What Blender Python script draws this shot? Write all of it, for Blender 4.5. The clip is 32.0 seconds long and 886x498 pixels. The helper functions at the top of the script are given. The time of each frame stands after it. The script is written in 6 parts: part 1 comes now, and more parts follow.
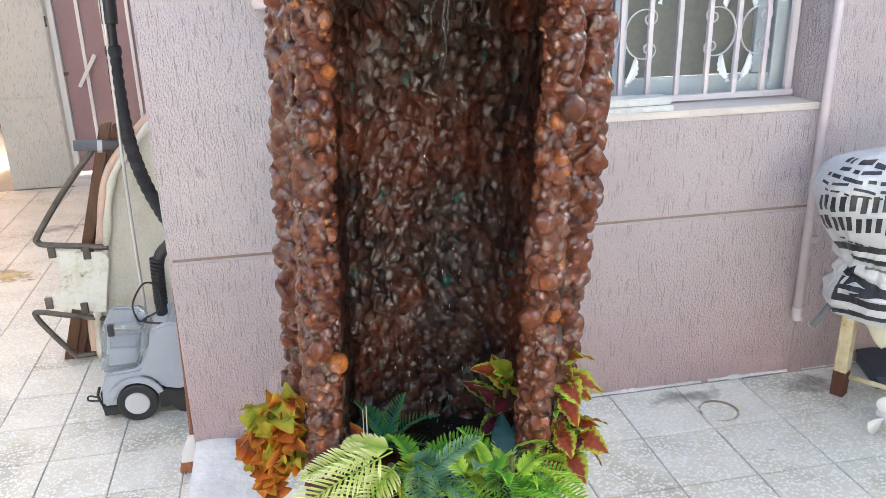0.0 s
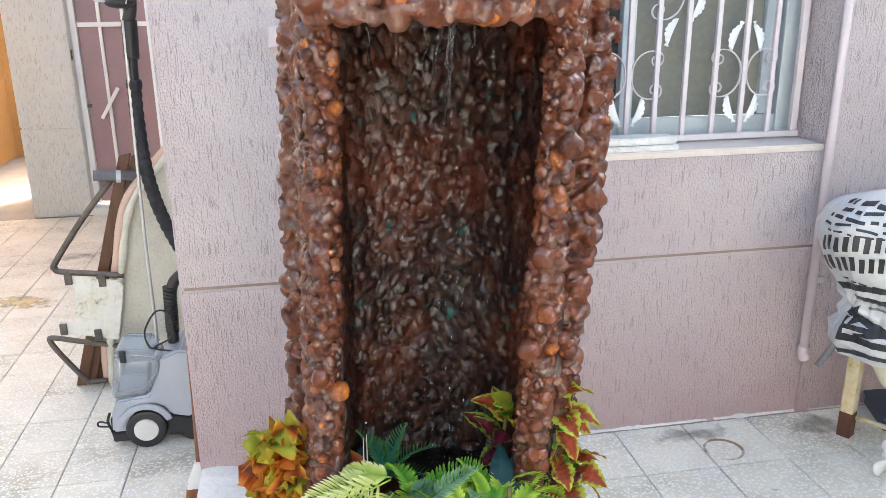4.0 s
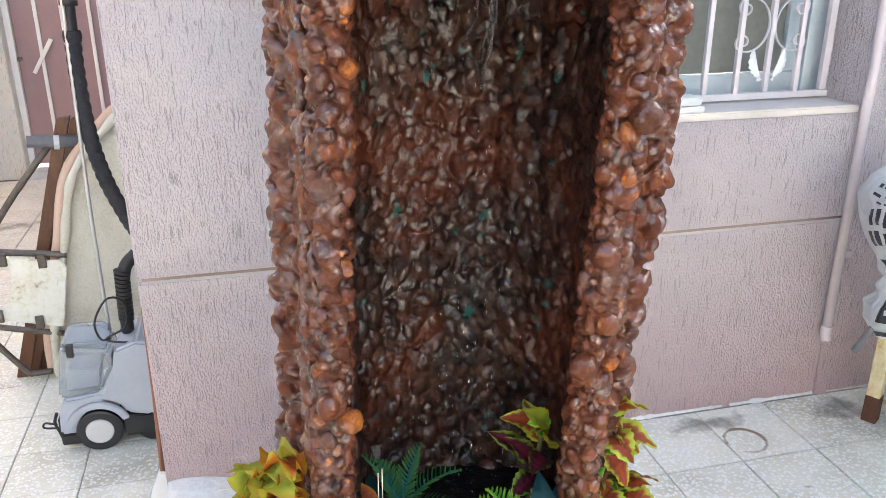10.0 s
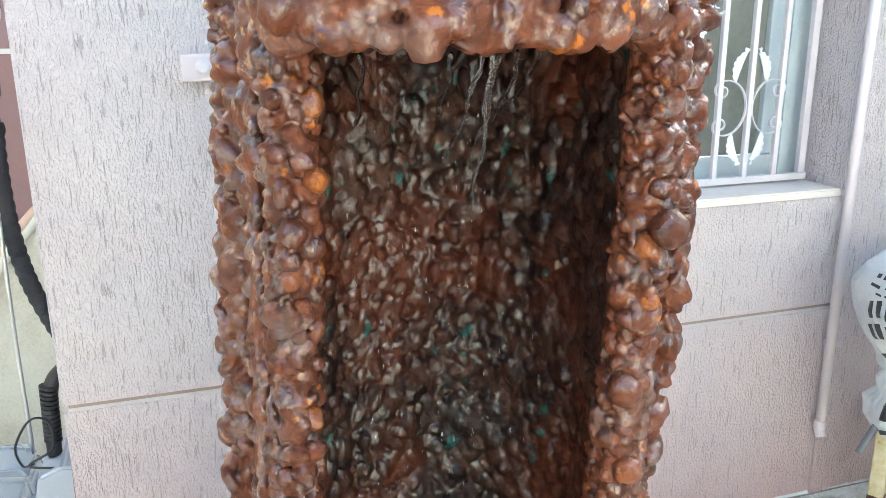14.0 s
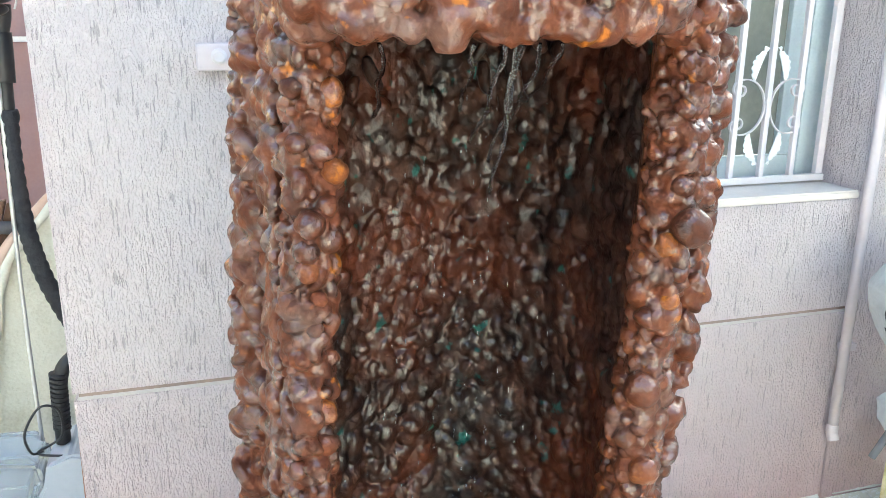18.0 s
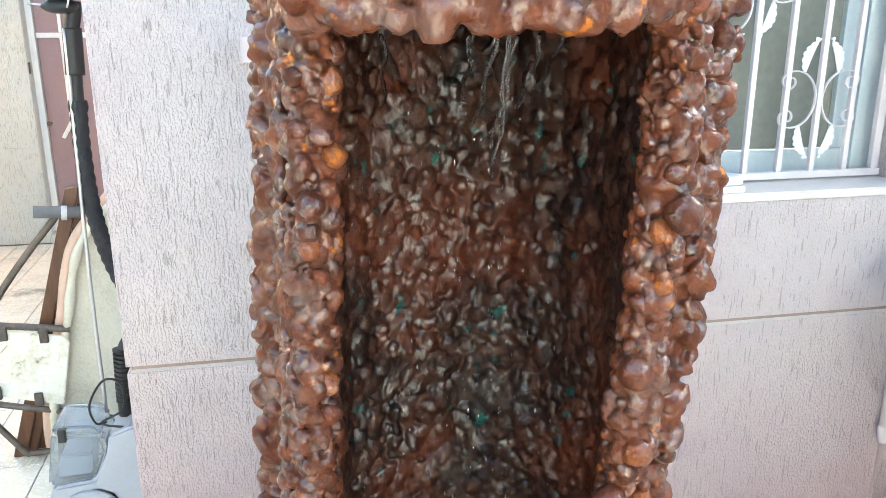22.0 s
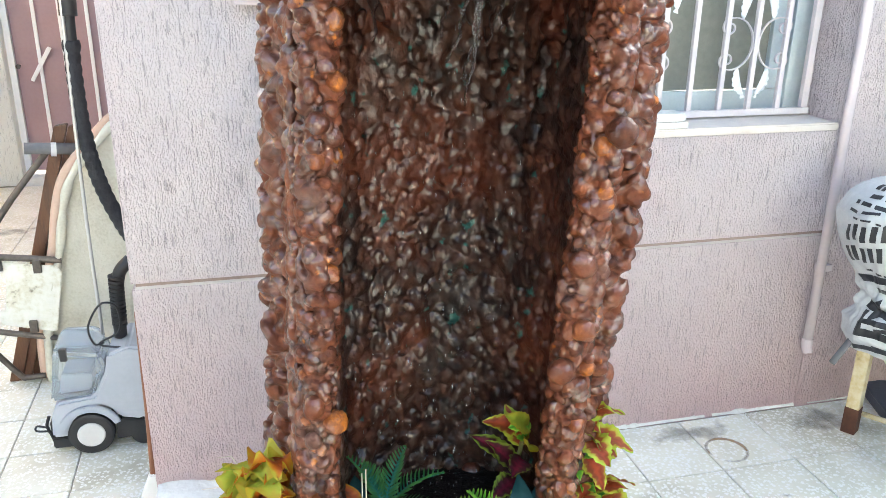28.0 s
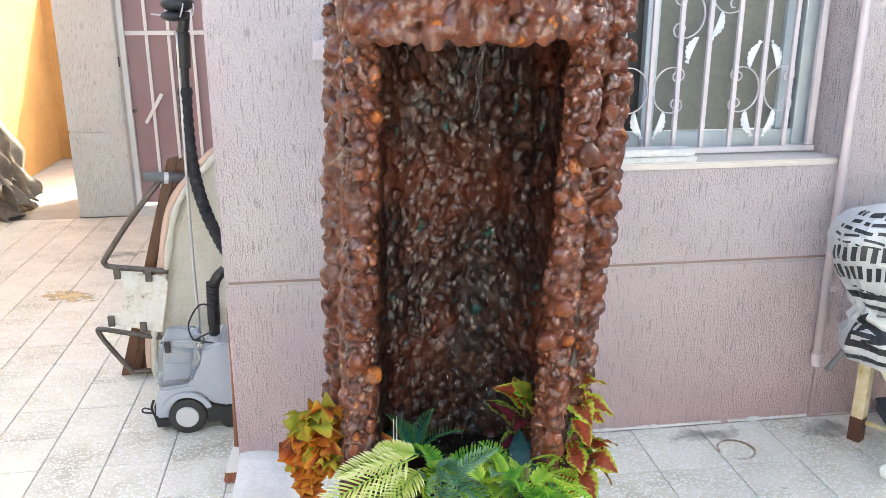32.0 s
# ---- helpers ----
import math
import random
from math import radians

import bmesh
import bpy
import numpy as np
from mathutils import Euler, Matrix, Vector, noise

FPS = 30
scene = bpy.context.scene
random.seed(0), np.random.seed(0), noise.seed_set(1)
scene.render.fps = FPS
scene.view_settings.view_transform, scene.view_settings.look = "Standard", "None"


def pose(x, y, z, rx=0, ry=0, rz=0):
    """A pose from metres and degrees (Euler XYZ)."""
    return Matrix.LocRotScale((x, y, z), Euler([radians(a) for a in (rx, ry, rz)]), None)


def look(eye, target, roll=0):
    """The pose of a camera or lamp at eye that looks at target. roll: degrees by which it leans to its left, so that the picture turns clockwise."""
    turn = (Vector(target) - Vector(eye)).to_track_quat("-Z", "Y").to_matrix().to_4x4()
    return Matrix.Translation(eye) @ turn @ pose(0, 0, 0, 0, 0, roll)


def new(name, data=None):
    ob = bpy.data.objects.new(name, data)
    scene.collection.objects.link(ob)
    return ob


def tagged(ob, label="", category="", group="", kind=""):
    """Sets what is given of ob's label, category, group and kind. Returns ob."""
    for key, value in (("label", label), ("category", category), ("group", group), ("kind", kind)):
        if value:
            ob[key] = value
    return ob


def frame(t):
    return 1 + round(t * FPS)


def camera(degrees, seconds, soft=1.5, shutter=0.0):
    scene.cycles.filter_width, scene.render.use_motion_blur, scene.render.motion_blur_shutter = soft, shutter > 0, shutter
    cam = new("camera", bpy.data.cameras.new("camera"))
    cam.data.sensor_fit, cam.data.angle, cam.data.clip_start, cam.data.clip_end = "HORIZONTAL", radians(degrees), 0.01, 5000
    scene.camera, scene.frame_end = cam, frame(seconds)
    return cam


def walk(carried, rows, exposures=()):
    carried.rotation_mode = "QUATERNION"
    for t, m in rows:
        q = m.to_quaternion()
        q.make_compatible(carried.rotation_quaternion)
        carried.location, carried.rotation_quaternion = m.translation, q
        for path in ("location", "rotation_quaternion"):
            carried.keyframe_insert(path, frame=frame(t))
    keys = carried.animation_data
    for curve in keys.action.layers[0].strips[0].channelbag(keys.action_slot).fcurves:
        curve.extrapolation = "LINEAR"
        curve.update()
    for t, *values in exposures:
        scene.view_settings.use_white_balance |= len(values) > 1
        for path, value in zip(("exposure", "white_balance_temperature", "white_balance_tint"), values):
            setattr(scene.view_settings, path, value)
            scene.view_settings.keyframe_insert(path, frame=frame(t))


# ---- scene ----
cam = camera(57.4, 32.0, soft=0.3)
PATH = [
    (0, (0.25, 0.124, 1.633), (0.619, 1.967, 0.949), -1.3),
    (0.5, (0.253, 0.127, 1.631), (0.63, 1.967, 0.944), -0.7),
    (1, (0.248, 0.123, 1.629), (0.638, 1.972, 0.972), -0.2),
    (1.5, (0.249, 0.113, 1.636), (0.616, 1.976, 1.009), 0.3),
    (2, (0.252, 0.096, 1.638), (0.628, 1.964, 1.032), -0.1),
    (2.5, (0.267, 0.081, 1.64), (0.623, 1.954, 1.036), -0.5),
    (4.5, (0.273, 0.075, 1.64), (0.607, 1.954, 1.04), -0.6),
    (5, (0.271, 0.075, 1.639), (0.6, 1.953, 1.033), -0.4),
    (5.5, (0.27, 0.075, 1.638), (0.597, 1.953, 1.032), -0.2),
    (6, (0.269, 0.075, 1.639), (0.603, 1.951, 1.032), -0.2),
    (6.5, (0.27, 0.074, 1.639), (0.601, 1.951, 1.034), -0.1),
    (7, (0.269, 0.079, 1.637), (0.595, 1.956, 1.029), 0.1),
    (7.5, (0.267, 0.079, 1.642), (0.587, 1.957, 1.035), -0.2),
    (8, (0.259, 0.086, 1.642), (0.582, 1.969, 1.049), -0.3),
    (8.5, (0.266, 0.107, 1.632), (0.596, 1.978, 1.009), 0.1),
    (9, (0.246, 0.19, 1.624), (0.574, 2.047, 0.958), 0.4),
    (9.5, (0.207, 0.314, 1.617), (0.577, 2.158, 0.938), 0.4),
    (10, (0.186, 0.462, 1.607), (0.639, 2.277, 0.898), -0.1),
    (10.5, (0.296, 0.596, 1.597), (0.746, 2.39, 0.837), 0.3),
    (11, (0.383, 0.646, 1.597), (0.71, 2.472, 0.849), -1.2),
    (11.5, (0.32, 0.68, 1.611), (0.718, 2.525, 0.948), -0.2),
    (12, (0.235, 0.718, 1.624), (0.747, 2.564, 1.05), -0.7),
    (12.5, (0.172, 0.744, 1.611), (0.811, 2.551, 1.043), 0.4),
    (13, (0.159, 0.752, 1.609), (0.845, 2.549, 1.061), 2.0),
    (13.5, (0.178, 0.732, 1.618), (0.826, 2.549, 1.092), 0.8),
    (14, (0.193, 0.712, 1.619), (0.784, 2.545, 1.078), -0.4),
    (14.5, (0.186, 0.717, 1.614), (0.772, 2.547, 1.059), -0.4),
    (16.5, (0.189, 0.724, 1.613), (0.779, 2.55, 1.05), -0.1),
    (17, (0.192, 0.727, 1.612), (0.767, 2.562, 1.064), -0.3),
    (17.5, (0.188, 0.725, 1.614), (0.761, 2.565, 1.078), -0.2),
    (18, (0.184, 0.729, 1.613), (0.755, 2.565, 1.062), 0.5),
    (18.5, (0.173, 0.717, 1.612), (0.774, 2.541, 1.053), 0.4),
    (19, (0.223, 0.686, 1.627), (0.71, 2.554, 1.104), -0.2),
    (19.5, (0.288, 0.653, 1.616), (0.678, 2.536, 1.068), -1.0),
    (20, (0.304, 0.651, 1.618), (0.651, 2.539, 1.056), -2.4),
    (20.5, (0.301, 0.657, 1.616), (0.646, 2.546, 1.056), -2.2),
    (21, (0.298, 0.661, 1.617), (0.662, 2.548, 1.066), -1.3),
    (21.5, (0.295, 0.657, 1.616), (0.68, 2.542, 1.068), -0.7),
    (22, (0.278, 0.65, 1.611), (0.665, 2.529, 1.046), -0.0),
    (22.5, (0.283, 0.632, 1.61), (0.68, 2.501, 1.018), -0.8),
    (23, (0.284, 0.632, 1.612), (0.669, 2.502, 1.016), -0.8),
    (23.5, (0.283, 0.641, 1.61), (0.674, 2.507, 1.004), -0.9),
    (24, (0.287, 0.645, 1.611), (0.669, 2.513, 1.008), -0.7),
    (24.5, (0.289, 0.65, 1.608), (0.66, 2.522, 1.009), -0.5),
    (25, (0.285, 0.652, 1.607), (0.647, 2.523, 1.002), -0.1),
    (25.5, (0.285, 0.65, 1.607), (0.645, 2.522, 1.004), -0.2),
    (27.5, (0.208, 0.526, 1.624), (0.594, 2.387, 1.002), -0.6),
    (28, (0.193, 0.404, 1.619), (0.66, 2.225, 0.938), 0.7),
    (28.5, (0.255, 0.158, 1.631), (0.635, 2.03, 1.037), 0.2),
    (29, (0.274, -0.032, 1.653), (0.599, 1.853, 1.068), -1.1),
    (29.5, (0.257, -0.087, 1.67), (0.538, 1.81, 1.104), -1.4),
    (30, (0.246, -0.098, 1.668), (0.549, 1.798, 1.109), -0.6),
    (30.5, (0.245, -0.098, 1.671), (0.553, 1.802, 1.126), -0.7),
    (31, (0.247, -0.111, 1.671), (0.534, 1.787, 1.11), -0.4),
    (31.5, (0.246, -0.101, 1.669), (0.516, 1.799, 1.106), -0.1),
    (32, (0.245, -0.098, 1.667), (0.514, 1.798, 1.088), -0.1),
]
walk(cam, [(t, look(eye, target, roll)) for t, eye, target, roll in PATH],
     exposures=[(0.0, 2.47, 6450, 7), (5.0, 2.50, 6450, 7), (8.5, 2.54, 6450, 7), (9.5, 2.55, 6450, 7), (11.0, 2.66, 6450, 8), (12.0, 2.70, 6400, 6), (13.0, 2.77, 6350, 3),
                (14.5, 2.91, 6200, -4), (17.0, 2.94, 6200, -4), (25.5, 2.99, 6150, -2), (27.5, 2.94, 6300, -1), (28.5, 2.79, 6400, 3), (32.0, 2.54, 6450, 7)])

# ---- light ----
SUN_TO = Vector((0.80, 0.90, 1.0)).normalized()
world = bpy.data.worlds.new("sky")
scene.world = world
world.use_nodes = True
wn = world.node_tree.nodes
sky = wn.new("ShaderNodeTexSky")
sky.sky_type = "NISHITA"
sky.sun_disc = False
sky.sun_elevation = math.asin(SUN_TO.z)
sky.sun_rotation = math.atan2(SUN_TO.x, SUN_TO.y)
sky.dust_density = 7.0
sky.ozone_density = 0.6
wn["Background"].inputs[1].default_value = 0.15
world.node_tree.links.new(sky.outputs[0], wn["Background"].inputs[0])
sun_data = bpy.data.lights.new("sun", "SUN")
sun_data.energy, sun_data.angle, sun_data.color = 2.8, radians(0.5), (1.0, 0.95, 0.87)
sun = new("sun", sun_data)
sun.matrix_world = look(tuple(SUN_TO * 20), (0, 0, 0))


# ---- materials ----
def material(name, colors, rough=0.6, scale=6.0, detail_scale=60.0, bump=0.2, bump_dist=0.004, metal=0.0, coat=0.0,
             stretch=(1, 1, 1), spread=0.5, jitter=0.0, trans=0.0, rough_var=0.1):
    """Two or three colours mixed by a coarse and a fine noise, with a fine bump."""
    m = bpy.data.materials.new(name)
    m.use_nodes = True
    nt = m.node_tree
    n, l = nt.nodes, nt.links
    b = n["Principled BSDF"]
    co = n.new("ShaderNodeTexCoord")
    mp = n.new("ShaderNodeMapping")
    mp.inputs["Scale"].default_value = stretch
    l.new(co.outputs["Object"], mp.inputs[0])
    a = n.new("ShaderNodeTexNoise")
    a.inputs["Scale"].default_value, a.inputs["Detail"].default_value = scale, 5
    f = n.new("ShaderNodeTexNoise")
    f.inputs["Scale"].default_value, f.inputs["Detail"].default_value = detail_scale, 4
    l.new(mp.outputs[0], a.inputs[0])
    l.new(mp.outputs[0], f.inputs[0])
    mix = n.new("ShaderNodeMix")
    mix.inputs[0].default_value = 0.35
    l.new(a.outputs[0], mix.inputs[2])
    l.new(f.outputs[0], mix.inputs[3])
    last = mix.outputs[0]
    if jitter:
        info = n.new("ShaderNodeObjectInfo")
        add = n.new("ShaderNodeMath")
        add.operation = "MULTIPLY_ADD"
        add.inputs[1].default_value = jitter
        l.new(info.outputs["Random"], add.inputs[0])
        l.new(last, add.inputs[2])
        sub = n.new("ShaderNodeMath")
        sub.operation = "SUBTRACT"
        sub.inputs[1].default_value = jitter / 2
        l.new(add.outputs[0], sub.inputs[0])
        last = sub.outputs[0]
    ramp = n.new("ShaderNodeValToRGB")
    e = ramp.color_ramp.elements
    e[0].position, e[1].position = 0.5 - spread / 2, 0.5 + spread / 2
    e[0].color, e[1].color = (*colors[0], 1), (*colors[-1], 1)
    for k, c in enumerate(colors[1:-1]):
        q = e.new(0.5 - spread / 2 + spread * (k + 1) / (len(colors) - 1))
        q.color = (*c, 1)
    l.new(last, ramp.inputs[0])
    l.new(ramp.outputs[0], b.inputs["Base Color"])
    rr = n.new("ShaderNodeMath")
    rr.operation = "MULTIPLY_ADD"
    rr.inputs[1].default_value, rr.inputs[2].default_value = rough_var, rough - rough_var / 2
    l.new(a.outputs[0], rr.inputs[0])
    l.new(rr.outputs[0], b.inputs["Roughness"])
    b.inputs["Metallic"].default_value = metal
    b.inputs["Coat Weight"].default_value = coat
    b.inputs["Coat Roughness"].default_value = 0.12
    b.inputs["Transmission Weight"].default_value = trans
    if bump:
        bp = n.new("ShaderNodeBump")
        bp.inputs["Strength"].default_value, bp.inputs["Distance"].default_value = bump, bump_dist
        l.new(f.outputs[0], bp.inputs["Height"])
        l.new(bp.outputs[0], b.inputs["Normal"])
    return m


def stucco(name, colors, dirt):
    """Trowelled plaster with short upright scars, grains and stains."""
    m = bpy.data.materials.new(name)
    m.use_nodes = True
    nt = m.node_tree
    n, l = nt.nodes, nt.links
    b = n["Principled BSDF"]
    co = n.new("ShaderNodeNewGeometry")
    fine = n.new("ShaderNodeTexNoise")
    fine.inputs["Scale"].default_value, fine.inputs["Detail"].default_value, fine.inputs["Roughness"].default_value = 190, 5, 0.7
    l.new(co.outputs["Position"], fine.inputs[0])
    warp = n.new("ShaderNodeTexNoise")
    warp.inputs["Scale"].default_value = 35
    l.new(co.outputs["Position"], warp.inputs[0])
    wmix = n.new("ShaderNodeVectorMath")
    wmix.operation = "MULTIPLY_ADD"
    wmix.inputs[1].default_value = (0.008, 0.008, 0.008)
    l.new(warp.outputs["Color"], wmix.inputs[0])
    l.new(co.outputs["Position"], wmix.inputs[2])
    mp = n.new("ShaderNodeMapping")
    mp.inputs["Scale"].default_value = (1.0, 1.0, 0.075)
    l.new(wmix.outputs[0], mp.inputs[0])
    scar = n.new("ShaderNodeTexNoise")
    scar.inputs["Scale"].default_value, scar.inputs["Detail"].default_value = 165, 2
    l.new(mp.outputs[0], scar.inputs[0])
    cut = n.new("ShaderNodeMapRange")
    cut.inputs[1].default_value, cut.inputs[2].default_value = 0.36, 0.39
    l.new(scar.outputs[0], cut.inputs[0])
    # flattened grains with small pits between them
    mg = n.new("ShaderNodeMapping")
    mg.inputs["Scale"].default_value = (1.0, 1.0, 0.5)
    l.new(wmix.outputs[0], mg.inputs[0])
    grain = n.new("ShaderNodeTexNoise")
    grain.inputs["Scale"].default_value, grain.inputs["Detail"].default_value = 185, 3
    l.new(mg.outputs[0], grain.inputs[0])
    flat = n.new("ShaderNodeMapRange")
    flat.inputs[1].default_value, flat.inputs[2].default_value = 0.38, 0.56
    l.new(grain.outputs[0], flat.inputs[0])
    h1 = n.new("ShaderNodeMath")
    h1.operation = "MULTIPLY_ADD"
    h1.inputs[1].default_value = 0.5
    l.new(fine.outputs[0], h1.inputs[0])
    l.new(cut.outputs[0], h1.inputs[2])
    h2 = n.new("ShaderNodeMath")
    h2.operation = "MULTIPLY_ADD"
    h2.inputs[1].default_value = 0.5
    l.new(flat.outputs[0], h2.inputs[0])
    l.new(h1.outputs[0], h2.inputs[2])
    bp = n.new("ShaderNodeBump")
    bp.inputs["Strength"].default_value, bp.inputs["Distance"].default_value = 1.0, 0.0085
    l.new(h2.outputs[0], bp.inputs["Height"])
    l.new(bp.outputs[0], b.inputs["Normal"])
    big = n.new("ShaderNodeTexNoise")
    big.inputs["Scale"].default_value, big.inputs["Detail"].default_value = 1.6, 6
    l.new(co.outputs["Position"], big.inputs[0])
    ramp = n.new("ShaderNodeValToRGB")
    e = ramp.color_ramp.elements
    e[0].position, e[1].position = 0.35, 0.65
    e[0].color, e[1].color = (*colors[0], 1), (*colors[1], 1)
    l.new(big.outputs[0], ramp.inputs[0])
    sep = n.new("ShaderNodeSeparateXYZ")
    l.new(co.outputs["Position"], sep.inputs[0])
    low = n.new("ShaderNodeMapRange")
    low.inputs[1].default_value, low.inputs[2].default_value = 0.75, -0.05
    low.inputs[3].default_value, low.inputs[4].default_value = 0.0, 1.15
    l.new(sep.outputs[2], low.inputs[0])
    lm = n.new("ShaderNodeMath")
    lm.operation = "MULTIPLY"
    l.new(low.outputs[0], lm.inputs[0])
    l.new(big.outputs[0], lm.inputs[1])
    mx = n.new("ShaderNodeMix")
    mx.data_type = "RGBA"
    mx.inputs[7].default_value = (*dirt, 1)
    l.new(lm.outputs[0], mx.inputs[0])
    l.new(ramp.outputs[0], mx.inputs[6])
    # the shade inside the scars is put into the base colour
    dm = n.new("ShaderNodeMapRange")
    dm.inputs[3].default_value, dm.inputs[4].default_value = 0.48, 0.0
    l.new(cut.outputs[0], dm.inputs[0])
    scar_shade = n.new("ShaderNodeMix")
    scar_shade.data_type = "RGBA"
    scar_shade.inputs[7].default_value = (*(c * 0.5 for c in colors[0]), 1)
    l.new(dm.outputs[0], scar_shade.inputs[0])
    l.new(mx.outputs[2], scar_shade.inputs[6])
    l.new(scar_shade.outputs[2], b.inputs["Base Color"])
    b.inputs["Roughness"].default_value = 0.85
    b.inputs["Specular IOR Level"].default_value = 0.12
    return m


def lump_material(name, ramp_colors, rough, coat=0.6, tints=(), bump=0.6, streak=1.0, ripple=(70, 0.45)):
    """Varnished foam rock: each lump its own tone, with stained patches, patches of painted-in sheen and a glossy coat.
    """
    m = bpy.data.materials.new(name)
    m.use_nodes = True
    nt = m.node_tree
    n, l = nt.nodes, nt.links
    b = n["Principled BSDF"]
    at = n.new("ShaderNodeAttribute")
    at.attribute_name = "lump"
    geo = n.new("ShaderNodeNewGeometry")
    mp = n.new("ShaderNodeMapping")
    mp.inputs["Scale"].default_value = (1, 1, streak)
    l.new(geo.outputs["Position"], mp.inputs[0])
    big = n.new("ShaderNodeTexNoise")
    big.inputs["Scale"].default_value, big.inputs["Detail"].default_value, big.inputs["Roughness"].default_value = 24, 6, 0.65
    l.new(mp.outputs[0], big.inputs[0])
    fine = n.new("ShaderNodeTexNoise")
    fine.inputs["Scale"].default_value, fine.inputs["Detail"].default_value = 170, 4
    l.new(mp.outputs[0], fine.inputs[0])
    s1 = n.new("ShaderNodeMath")
    s1.operation = "MULTIPLY_ADD"
    s1.inputs[1].default_value = 0.85
    l.new(big.outputs[0], s1.inputs[0])
    l.new(at.outputs["Fac"], s1.inputs[2])
    s2 = n.new("ShaderNodeMath")
    s2.operation = "MULTIPLY_ADD"
    s2.inputs[1].default_value = 0.30
    l.new(fine.outputs[0], s2.inputs[0])
    l.new(s1.outputs[0], s2.inputs[2])
    s3 = n.new("ShaderNodeMath")
    s3.operation = "SUBTRACT"
    s3.inputs[1].default_value = 0.65
    info = n.new("ShaderNodeObjectInfo")
    s4 = n.new("ShaderNodeMath")
    s4.operation = "MULTIPLY_ADD"
    s4.inputs[1].default_value = 0.16
    l.new(info.outputs["Random"], s4.inputs[0])
    l.new(s2.outputs[0], s4.inputs[2])
    l.new(s4.outputs[0], s3.inputs[0])
    ramp = n.new("ShaderNodeValToRGB")
    e = ramp.color_ramp.elements
    e[0].position, e[0].color = ramp_colors[0][0], (*ramp_colors[0][1], 1)
    e[1].position, e[1].color = ramp_colors[-1][0], (*ramp_colors[-1][1], 1)
    for p, c in ramp_colors[1:-1]:
        q = e.new(p)
        q.color = (*c, 1)
    l.new(s3.outputs[0], ramp.inputs[0])
    last = ramp.outputs[0]
    for k, (scale, lo, hi, amount, color) in enumerate(tints):
        tn = n.new("ShaderNodeTexNoise")
        tn.inputs["Scale"].default_value, tn.inputs["Detail"].default_value = scale, 5
        off = n.new("ShaderNodeVectorMath")
        off.inputs[1].default_value = (7.3 * k + 3, 1.7 * k, 2.9 * k)
        l.new(mp.outputs[0], off.inputs[0])
        l.new(off.outputs[0], tn.inputs[0])
        mr = n.new("ShaderNodeMapRange")
        mr.inputs[1].default_value, mr.inputs[2].default_value, mr.inputs[4].default_value = lo, hi, amount
        l.new(tn.outputs[0], mr.inputs[0])
        mx = n.new("ShaderNodeMix")
        mx.data_type = "RGBA"
        mx.inputs[7].default_value = (*color, 1)
        l.new(mr.outputs[0], mx.inputs[0])
        l.new(last, mx.inputs[6])
        last = mx.outputs[2]
    l.new(last, b.inputs["Base Color"])
    rr = n.new("ShaderNodeMapRange")
    rr.inputs[1].default_value, rr.inputs[2].default_value = 0.35, 0.7
    rr.inputs[3].default_value, rr.inputs[4].default_value = rough, rough + 0.25
    l.new(big.outputs[0], rr.inputs[0])
    l.new(rr.outputs[0], b.inputs["Roughness"])
    b.inputs["Coat Weight"].default_value, b.inputs["Coat Roughness"].default_value = coat, 0.015
    b.inputs["Specular IOR Level"].default_value = 0.22
    mb = n.new("ShaderNodeTexNoise")
    mb.inputs["Scale"].default_value, mb.inputs["Detail"].default_value, mb.inputs["Distortion"].default_value = 85, 4, 1.2
    l.new(mp.outputs[0], mb.inputs[0])
    bp = n.new("ShaderNodeBump")
    bp.inputs["Strength"].default_value, bp.inputs["Distance"].default_value = bump, 0.006
    l.new(mb.outputs[0], bp.inputs["Height"])
    l.new(bp.outputs[0], b.inputs["Normal"])
    # the thick varnish has ripples of its own
    cb = n.new("ShaderNodeTexNoise")
    cb.inputs["Scale"].default_value, cb.inputs["Detail"].default_value, cb.inputs["Distortion"].default_value = ripple[0], 2, 0.4
    l.new(mp.outputs[0], cb.inputs[0])
    cp = n.new("ShaderNodeBump")
    cp.inputs["Strength"].default_value, cp.inputs["Distance"].default_value = ripple[1], 0.006
    l.new(cb.outputs[0], cp.inputs["Height"])
    l.new(cp.outputs[0], b.inputs["Coat Normal"])
    b.inputs["Coat IOR"].default_value = 1.68
    # worn and wet patches of the varnish
    wet = n.new("ShaderNodeTexNoise")
    wet.inputs["Scale"].default_value, wet.inputs["Detail"].default_value = 38, 4
    l.new(geo.outputs["Position"], wet.inputs[0])
    wr = n.new("ShaderNodeMapRange")
    wr.inputs[1].default_value, wr.inputs[2].default_value, wr.inputs[4].default_value = 0.46, 0.56, coat
    l.new(wet.outputs[0], wr.inputs[0])
    l.new(wr.outputs[0], b.inputs["Coat Weight"])
    return m


